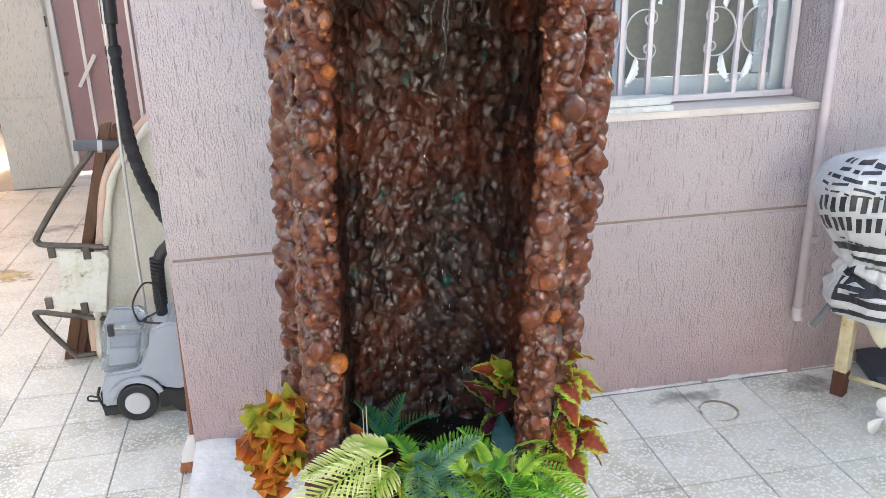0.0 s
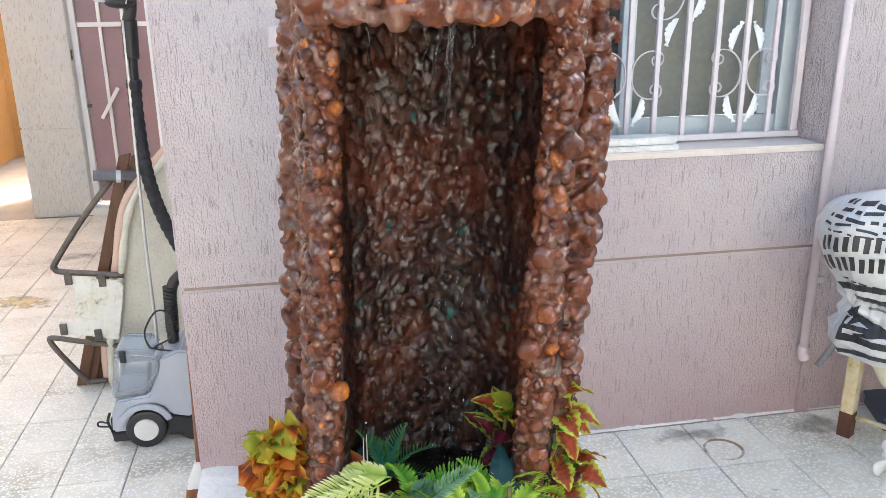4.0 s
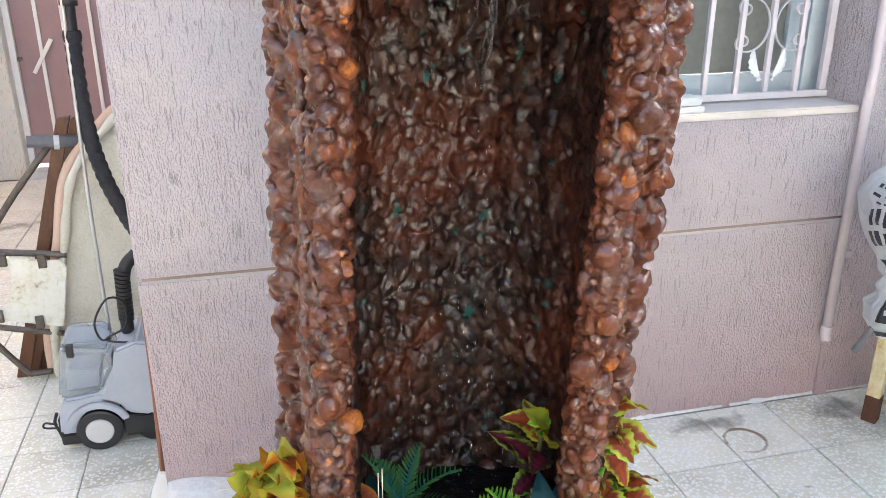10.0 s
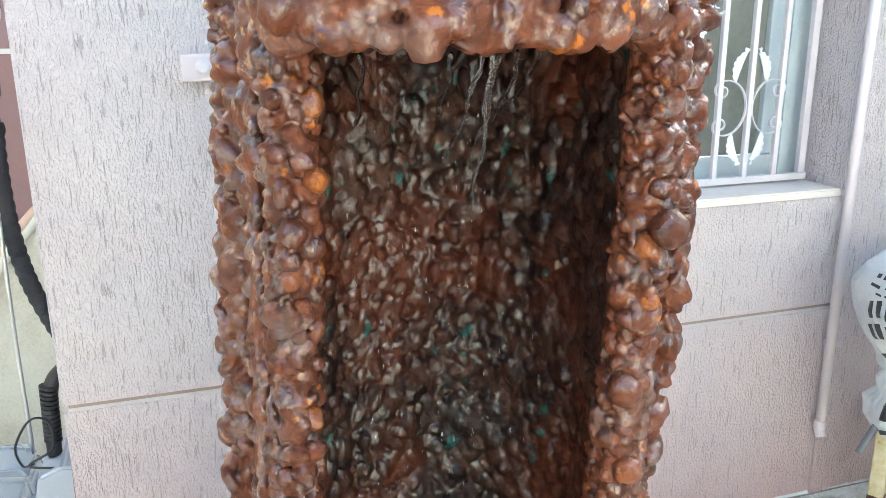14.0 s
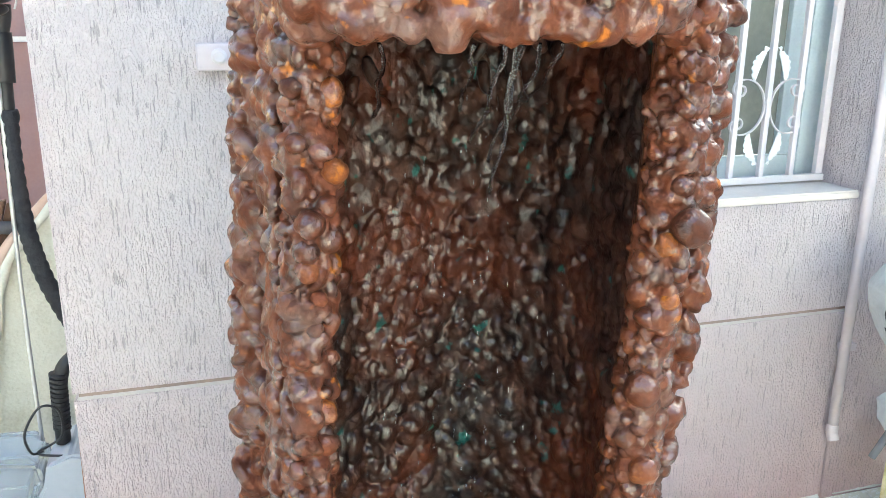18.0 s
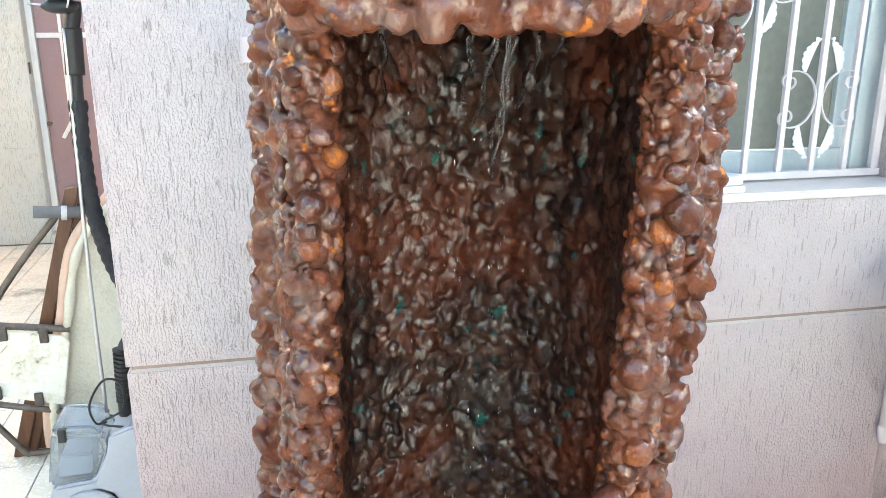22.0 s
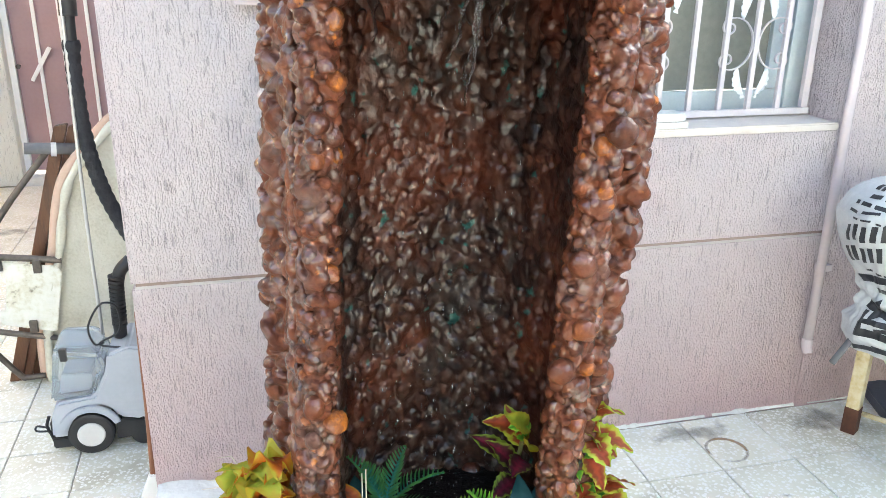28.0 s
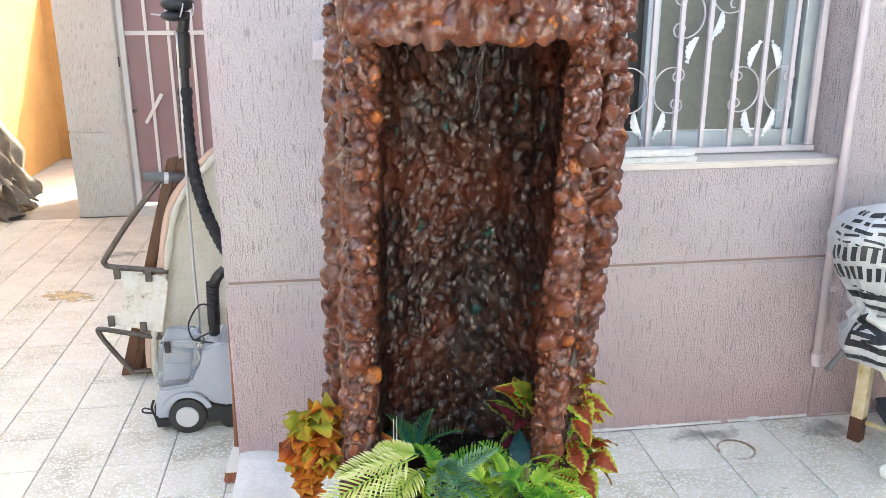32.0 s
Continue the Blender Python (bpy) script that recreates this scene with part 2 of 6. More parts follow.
def terrazzo(name):
    """Grey cement with pale marble chips, dirt and a tone for each tile."""
    m = bpy.data.materials.new(name)
    m.use_nodes = True
    n, l = m.node_tree.nodes, m.node_tree.links
    b = n["Principled BSDF"]
    geo = n.new("ShaderNodeNewGeometry")
    info = n.new("ShaderNodeObjectInfo")
    v = n.new("ShaderNodeTexVoronoi")
    v.inputs["Scale"].default_value, v.inputs["Randomness"].default_value = 78, 1.0
    tw = n.new("ShaderNodeTexNoise")
    tw.inputs["Scale"].default_value, tw.inputs["Detail"].default_value = 90, 3
    l.new(geo.outputs["Position"], tw.inputs[0])
    tv = n.new("ShaderNodeVectorMath")
    tv.operation = "MULTIPLY_ADD"
    tv.inputs[1].default_value = (0.016, 0.016, 0.016)
    l.new(tw.outputs["Color"], tv.inputs[0])
    l.new(geo.outputs["Position"], tv.inputs[2])
    l.new(tv.outputs[0], v.inputs[0])
    chip = n.new("ShaderNodeMapRange")
    chip.inputs[1].default_value, chip.inputs[2].default_value = 0.55, 0.38
    l.new(v.outputs["Distance"], chip.inputs[0])
    pick = n.new("ShaderNodeMath")
    pick.operation = "GREATER_THAN"
    pick.inputs[1].default_value = 0.30
    sep = n.new("ShaderNodeSeparateColor")
    l.new(v.outputs["Color"], sep.inputs[0])
    l.new(sep.outputs[0], pick.inputs[0])
    amt = n.new("ShaderNodeMath")
    amt.operation = "MULTIPLY"
    l.new(chip.outputs[0], amt.inputs[0])
    l.new(pick.outputs[0], amt.inputs[1])
    big = n.new("ShaderNodeTexNoise")
    big.inputs["Scale"].default_value, big.inputs["Detail"].default_value = 5, 7
    l.new(geo.outputs["Position"], big.inputs[0])
    mixv = n.new("ShaderNodeMath")
    mixv.operation = "MULTIPLY_ADD"
    mixv.inputs[1].default_value = 0.22
    l.new(info.outputs["Random"], mixv.inputs[0])
    l.new(big.outputs[0], mixv.inputs[2])
    ramp = n.new("ShaderNodeValToRGB")
    e = ramp.color_ramp.elements
    e[0].position, e[0].color = 0.36, (0.49, 0.465, 0.375, 1)
    e[1].position, e[1].color = 0.80, (0.755, 0.735, 0.64, 1)
    k = e.new(0.52)
    k.color = (0.645, 0.622, 0.525, 1)
    l.new(mixv.outputs[0], ramp.inputs[0])
    mx = n.new("ShaderNodeMix")
    mx.data_type = "RGBA"
    mx.inputs[7].default_value = (0.86, 0.86, 0.84, 1)
    am2 = n.new("ShaderNodeMath")
    am2.operation = "MULTIPLY"
    am2.inputs[1].default_value = 0.8
    l.new(amt.outputs[0], am2.inputs[0])
    l.new(am2.outputs[0], mx.inputs[0])
    l.new(ramp.outputs[0], mx.inputs[6])
    l.new(mx.outputs[2], b.inputs["Base Color"])
    b.inputs["Roughness"].default_value = 0.5
    fine = n.new("ShaderNodeTexNoise")
    fine.inputs["Scale"].default_value = 220
    l.new(geo.outputs["Position"], fine.inputs[0])
    bp = n.new("ShaderNodeBump")
    bp.inputs["Strength"].default_value, bp.inputs["Distance"].default_value = 0.12, 0.002
    l.new(fine.outputs[0], bp.inputs["Height"])
    l.new(bp.outputs[0], b.inputs["Normal"])
    return m


M_PINK = stucco("pink_stucco", [(0.66, 0.555, 0.555), (0.74, 0.645, 0.635)], (0.44, 0.27, 0.285))
M_CREAM = stucco("cream_stucco", [(0.85, 0.88, 0.85), (0.89, 0.91, 0.88)], (0.80, 0.82, 0.77))
M_ORANGE = stucco("orange_stucco", [(0.60, 0.34, 0.13), (0.68, 0.41, 0.17)], (0.52, 0.28, 0.10))
# dark brown carries the shadow line that lies in the recess
M_GROOVE = material("groove_plaster_with_shade", [(0.30, 0.21, 0.18), (0.40, 0.30, 0.26)], 0.8)
M_TILE = terrazzo("terrazzo_tile")
M_GROUT = material("tile_grout", [(0.32, 0.295, 0.26), (0.46, 0.43, 0.38)], 0.9)
M_WHITEWASH = material("whitewashed_cement", [(0.55, 0.54, 0.52), (0.78, 0.78, 0.76)], 0.8, 8, 50, 0.6, 0.008)
M_SILL = material("worn_sill_paint", [(0.64, 0.56, 0.49), (0.76, 0.68, 0.61)], 0.7, 10, 60, 0.4, 0.004)
# the first tint paints a greyish sheen into the colour, the second is orange
M_ROCK = lump_material("varnished_brown_rock", [(0.05, (0.022, 0.007, 0.004)), (0.30, (0.066, 0.018, 0.008)), (0.55, (0.115, 0.031, 0.013)), (0.80, (0.165, 0.046, 0.017)), (0.92, (0.22, 0.066, 0.018)), (1.0, (0.38, 0.12, 0.014))], 0.42, 1.0,
                       [(9, 0.58, 0.72, 0.5, (0.17, 0.10, 0.08)), (30, 0.655, 0.71, 0.8, (0.42, 0.13, 0.013))], 0.5, 1.0, (95, 0.7))
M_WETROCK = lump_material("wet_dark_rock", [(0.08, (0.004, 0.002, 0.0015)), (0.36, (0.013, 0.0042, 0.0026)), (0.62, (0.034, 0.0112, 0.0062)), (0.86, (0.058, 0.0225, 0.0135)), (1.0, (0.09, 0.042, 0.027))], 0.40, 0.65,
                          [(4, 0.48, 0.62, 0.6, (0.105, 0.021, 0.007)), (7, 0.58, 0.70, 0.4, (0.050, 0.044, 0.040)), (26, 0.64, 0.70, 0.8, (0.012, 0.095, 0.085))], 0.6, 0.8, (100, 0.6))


# ---- helpers for meshes ----
def mesh_object(name, bm, mat, parent=None, label="", smooth=False):
    me = bpy.data.meshes.new(name)
    bm.to_mesh(me)
    bm.free()
    if smooth:
        me.polygons.foreach_set("use_smooth", [True] * len(me.polygons))
    if mat:
        me.materials.append(mat)
    ob = new(name, me)
    if parent:
        ob.parent = parent
    if label:
        ob["label"] = label
    return ob


def part(name, bm, mat, parent, label="", smooth=False):
    return mesh_object(name, bm, mat, parent, label, smooth)


def thing(name, label, category, group="", at=(0, 0, 0), rz=0):
    ob = new(name)
    ob.empty_display_size = 0.05
    ob.matrix_basis = pose(*at, 0, 0, rz)
    return tagged(ob, label, category, group)


def box(x0, x1, y0, y1, z0, z1, bevel=0.0, seg=2):
    bm = bmesh.new()
    bmesh.ops.create_cube(bm, size=1, matrix=Matrix.Translation(((x0 + x1) / 2, (y0 + y1) / 2, (z0 + z1) / 2)) @ Matrix.Diagonal((x1 - x0, y1 - y0, z1 - z0, 1)))
    if bevel:
        bmesh.ops.bevel(bm, geom=bm.edges[:], offset=bevel, segments=seg, affect="EDGES", profile=0.6)
    return bm


def grid_mesh(pos, closed_u=False):
    """Verts and quads from an array of rows x columns x 3."""
    nv, nu = pos.shape[:2]
    idx = np.arange(nv * nu).reshape(nv, nu)
    if closed_u:
        a, b_ = idx, np.roll(idx, -1, axis=1)
    else:
        a, b_ = idx[:, :-1], idx[:, 1:]
    f = np.stack([a[:-1], b_[:-1], b_[1:], a[1:]], -1).reshape(-1, 4)
    return pos.reshape(-1, 3), f


def array_object(name, pos, faces, mat, parent=None, label="", values=None, smooth=True):
    me = bpy.data.meshes.new(name)
    me.from_pydata([], [], [])
    me.vertices.add(len(pos))
    me.vertices.foreach_set("co", np.ascontiguousarray(pos, dtype=np.float32).ravel())
    me.loops.add(faces.size)
    me.loops.foreach_set("vertex_index", faces.astype(np.int32).ravel())
    me.polygons.add(len(faces))
    me.polygons.foreach_set("loop_start", np.arange(0, faces.size, faces.shape[1], dtype=np.int32))
    me.update(calc_edges=True)
    if smooth:
        me.polygons.foreach_set("use_smooth", [True] * len(me.polygons))
    if values is not None:
        a = me.attributes.new("lump", "FLOAT", "POINT")
        a.data.foreach_set("value", np.ascontiguousarray(values, dtype=np.float32).ravel())
    if mat:
        me.materials.append(mat)
    ob = new(name, me)
    if parent:
        ob.parent = parent
    if label:
        ob["label"] = label
    return ob


# ---- structure ----
WALL_Y, CORNER_X, RIGHT_X, LOW = 2.73, -0.145, 3.20, -0.19
PIER_X = 2.205
GZ0, GZ1 = 0.692, 0.712
WIN = (1.18, 2.18, 1.085, 2.35)


def structure(name, bm, mat, label="", category="", smooth=False):
    return tagged(mesh_object(name, bm, mat, None, "", smooth), label, category, kind="structure")


def joined(*boxes):
    bm = bmesh.new()
    for b in boxes:
        me = bpy.data.meshes.new("t")
        b.to_mesh(me)
        b.free()
        bm.from_mesh(me)
        bpy.data.meshes.remove(me)
    return bm


T = 0.24
TOP = 4.1
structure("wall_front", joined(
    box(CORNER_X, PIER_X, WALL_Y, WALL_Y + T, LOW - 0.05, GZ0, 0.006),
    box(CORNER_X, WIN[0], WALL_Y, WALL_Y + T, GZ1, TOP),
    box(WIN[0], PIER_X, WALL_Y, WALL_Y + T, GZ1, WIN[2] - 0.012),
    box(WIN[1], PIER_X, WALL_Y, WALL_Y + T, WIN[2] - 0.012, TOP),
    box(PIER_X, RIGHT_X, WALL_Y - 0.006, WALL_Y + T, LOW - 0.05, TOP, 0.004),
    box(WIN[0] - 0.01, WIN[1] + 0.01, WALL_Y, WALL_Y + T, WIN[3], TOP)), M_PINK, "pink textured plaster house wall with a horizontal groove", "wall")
structure("wall_groove", box(CORNER_X + 0.012, PIER_X, WALL_Y + 0.013, WALL_Y + T - 0.02, GZ0 - 0.01, GZ1 + 0.01), M_GROOVE, "recessed horizontal groove across the pink wall, its shadow put in as dark brown", "wall")
# added out of view, its height set by how much low sky it hides
structure("unseen_wall_right", box(RIGHT_X, RIGHT_X + 0.25, -2.6, WALL_Y - 0.01, LOW - 0.05, 2.2), M_CREAM, "unseen plain wall on the right, added to limit low sky light", "wall")
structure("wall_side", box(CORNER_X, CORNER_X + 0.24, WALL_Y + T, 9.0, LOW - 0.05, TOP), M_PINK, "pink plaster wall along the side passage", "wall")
structure("wall_room", box(CORNER_X + 0.24, RIGHT_X, 5.5, 5.7, LOW, TOP), M_PINK, "plain wall behind the window", "wall")
# out of view; the overhang is added to cut skylight on the passage floor
structure("roof", box(CORNER_X - 0.75, RIGHT_X + 0.25, WALL_Y, 9.0, TOP, TOP + 0.15), M_CREAM, "unseen roof slab with an overhang added to darken the passage", "roof")
# added out of view: casts its shadow over the terrace and the back wall
structure("sun_blocker", box(0.35, RIGHT_X + 0.25, WALL_Y + 0.02, 7.0, TOP + 0.15, 11.0), M_PINK, "unseen block above the roof, added to keep sun off the terrace", "wall")
# added behind the camera so the rock mirrors less bright sky
structure("unseen_wall_back", box(-3.4, RIGHT_X + 0.25, -2.8, -2.6, LOW, 3.3), M_CREAM, "unseen plain wall behind the camera, added to hide low sky", "wall")
# added out of view: cream against orange bounce, tall to dim the passage
structure("unseen_wall_left", box(-3.4, -3.1, -2.6, 4.5, LOW, 3.4), M_CREAM, "unseen cream wall beside the passage, added to limit skylight and orange bounce", "wall")
structure("wall_orange", box(-3.4, -3.1, 4.5, 11.0, LOW, 3.0), M_ORANGE, "orange textured boundary wall along the passage", "wall")
structure("wall_far", box(-3.1, -1.0, 10.6, 10.85, LOW, 1.85), M_ORANGE, "orange wall closing the passage", "wall")
structure("wall_cream", joined(box(-2.03, -1.545, 7.45, 8.6, LOW, 0.582, 0.004), box(-2.03, -1.545, 7.45, 8.6, 0.602, 3.0, 0.004), box(-2.02, -1.555, 7.462, 8.6, 0.5, 0.7)), M_CREAM, "cream plastered house wall with a thin groove", "wall")
structure("ground", box(-3.4, RIGHT_X + 0.25, -2.8, 11.0, LOW - 0.35, LOW - 0.008), M_GROUT, "grey grout bed under the passage tiles", "ground")
structure("platform", box(CORNER_X + 0.004, RIGHT_X, -2.6, WALL_Y, LOW - 0.004, -0.008), M_GROUT, "raised terrace one step above the passage", "ground")


# ---- more materials ----
M_LEDGE = material("pale_groove_edge", [(0.60, 0.53, 0.49), (0.72, 0.66, 0.61)], 0.8, 8, 90, 0.3, 0.003)
M_BAR = material("pink_white_paint", [(0.62, 0.55, 0.55), (0.72, 0.66, 0.66)], 0.45, 12, 90, 0.15, 0.002)
M_LEAFWHITE = material("white_cast_paint", [(0.78, 0.78, 0.77), (0.86, 0.86, 0.85)], 0.45)
M_ALU = material("pale_blue_aluminium", [(0.42, 0.48, 0.50), (0.52, 0.58, 0.60), (0.60, 0.65, 0.66)], 0.4, 7, 120, 0.15, 0.002, 0.2)
M_SCREEN = material("insect_screen", [(0.17, 0.17, 0.14), (0.24, 0.235, 0.20)], 0.8, 40, 500, 0.6, 0.002)
M_DARK = material("dark_interior", [(0.012, 0.012, 0.012), (0.02, 0.02, 0.02)], 0.5)
M_MARBLE = material("white_marble", [(0.50, 0.48, 0.44), (0.72, 0.71, 0.68), (0.80, 0.80, 0.78)], 0.5, 20, 90, 0.7, 0.008)
M_PIPE = material("pink_painted_pipe", [(0.60, 0.51, 0.52), (0.67, 0.58, 0.585)], 0.4, 10, 70, 0.15, 0.002)
M_RUSTY = material("cream_paint_with_rust", [(0.10, 0.035, 0.015), (0.52, 0.42, 0.22), (0.62, 0.56, 0.40), (0.66, 0.60, 0.46)], 0.6, 14, 60, 0.4, 0.003, spread=0.45)
M_RUST = material("dark_rust", [(0.06, 0.022, 0.012), (0.13, 0.05, 0.025)], 0.8, 20, 90, 0.5, 0.003)
M_CLOTH = material("cream_cloth", [(0.60, 0.57, 0.43), (0.72, 0.70, 0.57)], 0.85, 12, 200, 0.3, 0.002)
M_BAG = material("white_plastic_bag", [(0.46, 0.47, 0.48), (0.60, 0.61, 0.61)], 0.34, 10, 60, 0.5, 0.006)
M_INK = material("black_print", [(0.012, 0.012, 0.014), (0.03, 0.03, 0.034)], 0.35)
M_INKGREY = material("grey_print", [(0.12, 0.12, 0.12), (0.2, 0.2, 0.2)], 0.4)
M_BLUEPLASTIC = material("dark_blue_plastic", [(0.03, 0.045, 0.075), (0.05, 0.07, 0.11)], 0.35)
M_WHITEPLASTIC = material("white_plastic", [(0.72, 0.72, 0.70), (0.80, 0.80, 0.78)], 0.35)
M_GREYSTICK = material("grey_weathered_stick", [(0.10, 0.10, 0.11), (0.18, 0.18, 0.19)], 0.7)


def tube(points, radius, sides=10, closed=False, caps=True):
    """A round tube along points, as a bmesh."""
    bm = bmesh.new()
    pts = [Vector(p) for p in points]
    rings = []
    n = len(pts)
    up = None
    for i, p in enumerate(pts):
        a = pts[i - 1] if (i or closed) else p
        b = pts[(i + 1) % n] if (i < n - 1 or closed) else p
        d = (b - a).normalized()
        if up is None:
            up = d.orthogonal().normalized()
        up = (up - d * up.dot(d)).normalized()
        side = d.cross(up)
        r = radius[i] if isinstance(radius, (list, tuple)) else radius
        rings.append([bm.verts.new(p + (up * math.cos(2 * math.pi * k / sides) + side * math.sin(2 * math.pi * k / sides)) * r) for k in range(sides)])
    for i in range(n if closed else n - 1):
        a, b = rings[i], rings[(i + 1) % n]
        for k in range(sides):
            bm.faces.new((a[k], a[(k + 1) % sides], b[(k + 1) % sides], b[k]))
    if caps and not closed:
        bm.faces.new(rings[0][::-1])
        bm.faces.new(rings[-1])
    return bm


def curve(points, steps=8):
    """A smooth line through points (Catmull-Rom)."""
    p = [Vector(q) for q in points]
    p = [p[0] * 2 - p[1]] + p + [p[-1] * 2 - p[-2]]
    out = []
    for i in range(1, len(p) - 2):
        for k in range(steps):
            t = k / steps
            out.append(0.5 * ((2 * p[i]) + (p[i + 1] - p[i - 1]) * t + (2 * p[i - 1] - 5 * p[i] + 4 * p[i + 1] - p[i + 2]) * t * t + (3 * p[i] - p[i - 1] - 3 * p[i + 1] + p[i + 2]) * t ** 3))
    out.append(p[-2])
    return out


def bevelled(bm, offset=0.002, seg=2):
    bmesh.ops.bevel(bm, geom=[e for e in bm.edges if len(e.link_faces) == 2 and e.calc_face_angle(0) > 0.6], offset=offset, segments=seg, affect="EDGES")
    return bm


def prism(outline, depth, axis="y", at=0.0, bevel=0.0):
    """A flat outline of (a, b) pairs given thickness along an axis, from at to at + depth."""
    bm = bmesh.new()

    def place(a, b, d):
        return {"y": (a, d, b), "x": (d, a, b), "z": (a, b, d)}[axis]

    f0 = [bm.verts.new(place(a, b, at)) for a, b in outline]
    f1 = [bm.verts.new(place(a, b, at + depth)) for a, b in outline]
    bm.faces.new(f0)
    bm.faces.new(f1[::-1])
    n = len(outline)
    for i in range(n):
        bm.faces.new((f0[i], f1[i], f1[(i + 1) % n], f0[(i + 1) % n]))
    bmesh.ops.recalc_face_normals(bm, faces=bm.faces)
    if bevel:
        bevelled(bm, bevel)
    return bm


structure("wall_groove_ledge", prism([(WALL_Y + 0.001, GZ0 - 0.003), (WALL_Y + 0.0125, GZ0 - 0.003), (WALL_Y + 0.0125, GZ0 + 0.006)], PIER_X - CORNER_X - 0.012, "x", CORNER_X + 0.010), M_LEDGE, "pale sloping lower edge of the wall groove", "wall")

# ---- window ----
window = tagged(new("window_1"), "pale blue aluminium window with insect screen", "window", kind="structure")
WY = 2.955
part("window_sill", prism([(WIN[0] - 0.005, WALL_Y + 0.0015), (WIN[1] + 0.012, WALL_Y + 0.0015), (WIN[1] + 0.012, WALL_Y + 0.05), (WIN[1] - 0.002, WALL_Y + 0.05), (WIN[1] - 0.002, WALL_Y + T - 0.004), (WIN[0] - 0.005, WALL_Y + T - 0.004)], 0.0275, "z", WIN[2] - 0.0135, 0.005), M_SILL, window, "worn cream painted sill")
part("frame_rail", box(1.19, 2.175, WY, WY + 0.05, WIN[2] + 0.017, 1.182, 0.003), M_ALU, window)
part("frame_rail", box(1.19, 2.175, WY, WY + 0.05, 2.28, 2.345, 0.003), M_ALU, window)
part("frame_stile", box(2.105, 2.178, WY - 0.012, WY + 0.05, WIN[2] + 0.018, 2.345, 0.003), M_ALU, window)
part("frame_stile", box(2.035, 2.085, WY + 0.004, WY + 0.045, 1.184, 2.278, 0.003), M_ALU, window)
part("frame_stile", box(1.462, 1.512, WY - 0.010, WY + 0.048, WIN[2] + 0.018, 2.345, 0.003), M_ALU, window)
part("insect_screen", box(1.513, 2.034, WY + 0.024, WY + 0.027, 1.183, 2.279), M_SCREEN, window, "beige mesh insect screen")
part("pane", box(1.19, 1.461, WY + 0.030, WY + 0.034, 1.183, 2.279), M_DARK, window, "dark window pane")
part("pane", box(2.086, 2.104, WY + 0.020, WY + 0.024, 1.183, 2.279), M_DARK, window, "dark window pane")

GY = 2.885
grille = thing("window_grille", "pinkish white painted iron window grille with scrolls and leaves", "grille", at=(1.67, GY, 1.105))
GO = Vector((-1.67, -GY, -1.105))


def on(parent_offset, bm):
    bmesh.ops.translate(bm, verts=bm.verts, vec=parent_offset)
    return bm


for bx in (1.236, 1.351, 1.466, 1.5735, 1.687, 1.804, 1.918, 2.034):
    part("bar", on(GO, box(bx - 0.0085, bx + 0.0085, GY - 0.0085, GY + 0.0085, 1.128, 2.30, 0.0015)), M_BAR, grille)
part("rail", on(GO, box(1.20, 2.165, GY - 0.010, GY + 0.010, 1.106, 1.128, 0.002)), M_BAR, grille)
part("rail", on(GO, box(1.20, 2.165, GY - 0.010, GY + 0.010, 2.30, 2.322, 0.002)), M_BAR, grille)
part("side_bar", on(GO, box(2.130, 2.156, GY - 0.010, GY + 0.010, 1.129, 2.299, 0.002)), M_BAR, grille)


def c_scroll(cx, cz, side, height=0.165, width=0.075):
    """An open C with curled ends, its back on the given side."""
    pts = []
    for k in range(41):
        u = k / 40
        a = radians(-200 + 400 * u) * 0.5
        pts.append((side * (math.cos(a) * width - width * 0.35), math.sin(a) * height * 0.52))
    end = pts[-1]
    curl = []
    for k in range(1, 19):
        a = radians(100 + 20 * k)
        r = 0.031 - 0.0011 * k
        curl.append((a, r))
    def arm(sign):
        base = pts[-1] if sign > 0 else pts[0]
        c0 = (base[0] - side * 0.004, base[1] - sign * 0.030)
        return [(c0[0] + side * math.cos(a) * r, c0[1] + sign * math.sin(a) * r) for a, r in curl]
    line = arm(-1)[::-1] + pts + arm(1)
    return [Vector((cx + x, GY, cz + z)) for x, z in line]


def strip(points, w=0.009, th=0.004):
    """A flat iron strip on edge along points that lie in one upright plane."""
    bm = bmesh.new()
    rows = []
    for i, p in enumerate(points):
        d = (points[min(i + 1, len(points) - 1)] - points[max(i - 1, 0)]).normalized()
        nrm = Vector((-d.z, 0, d.x))
        rows.append([bm.verts.new(p + nrm * a * th / 2 + Vector((0, b * w / 2, 0))) for a, b in ((-1, -1), (1, -1), (1, 1), (-1, 1))])
    for a, b in zip(rows, rows[1:]):
        for k in range(4):
            bm.faces.new((a[k], a[(k + 1) % 4], b[(k + 1) % 4], b[k]))
    bm.faces.new(rows[0][::-1])
    bm.faces.new(rows[-1])
    return bm


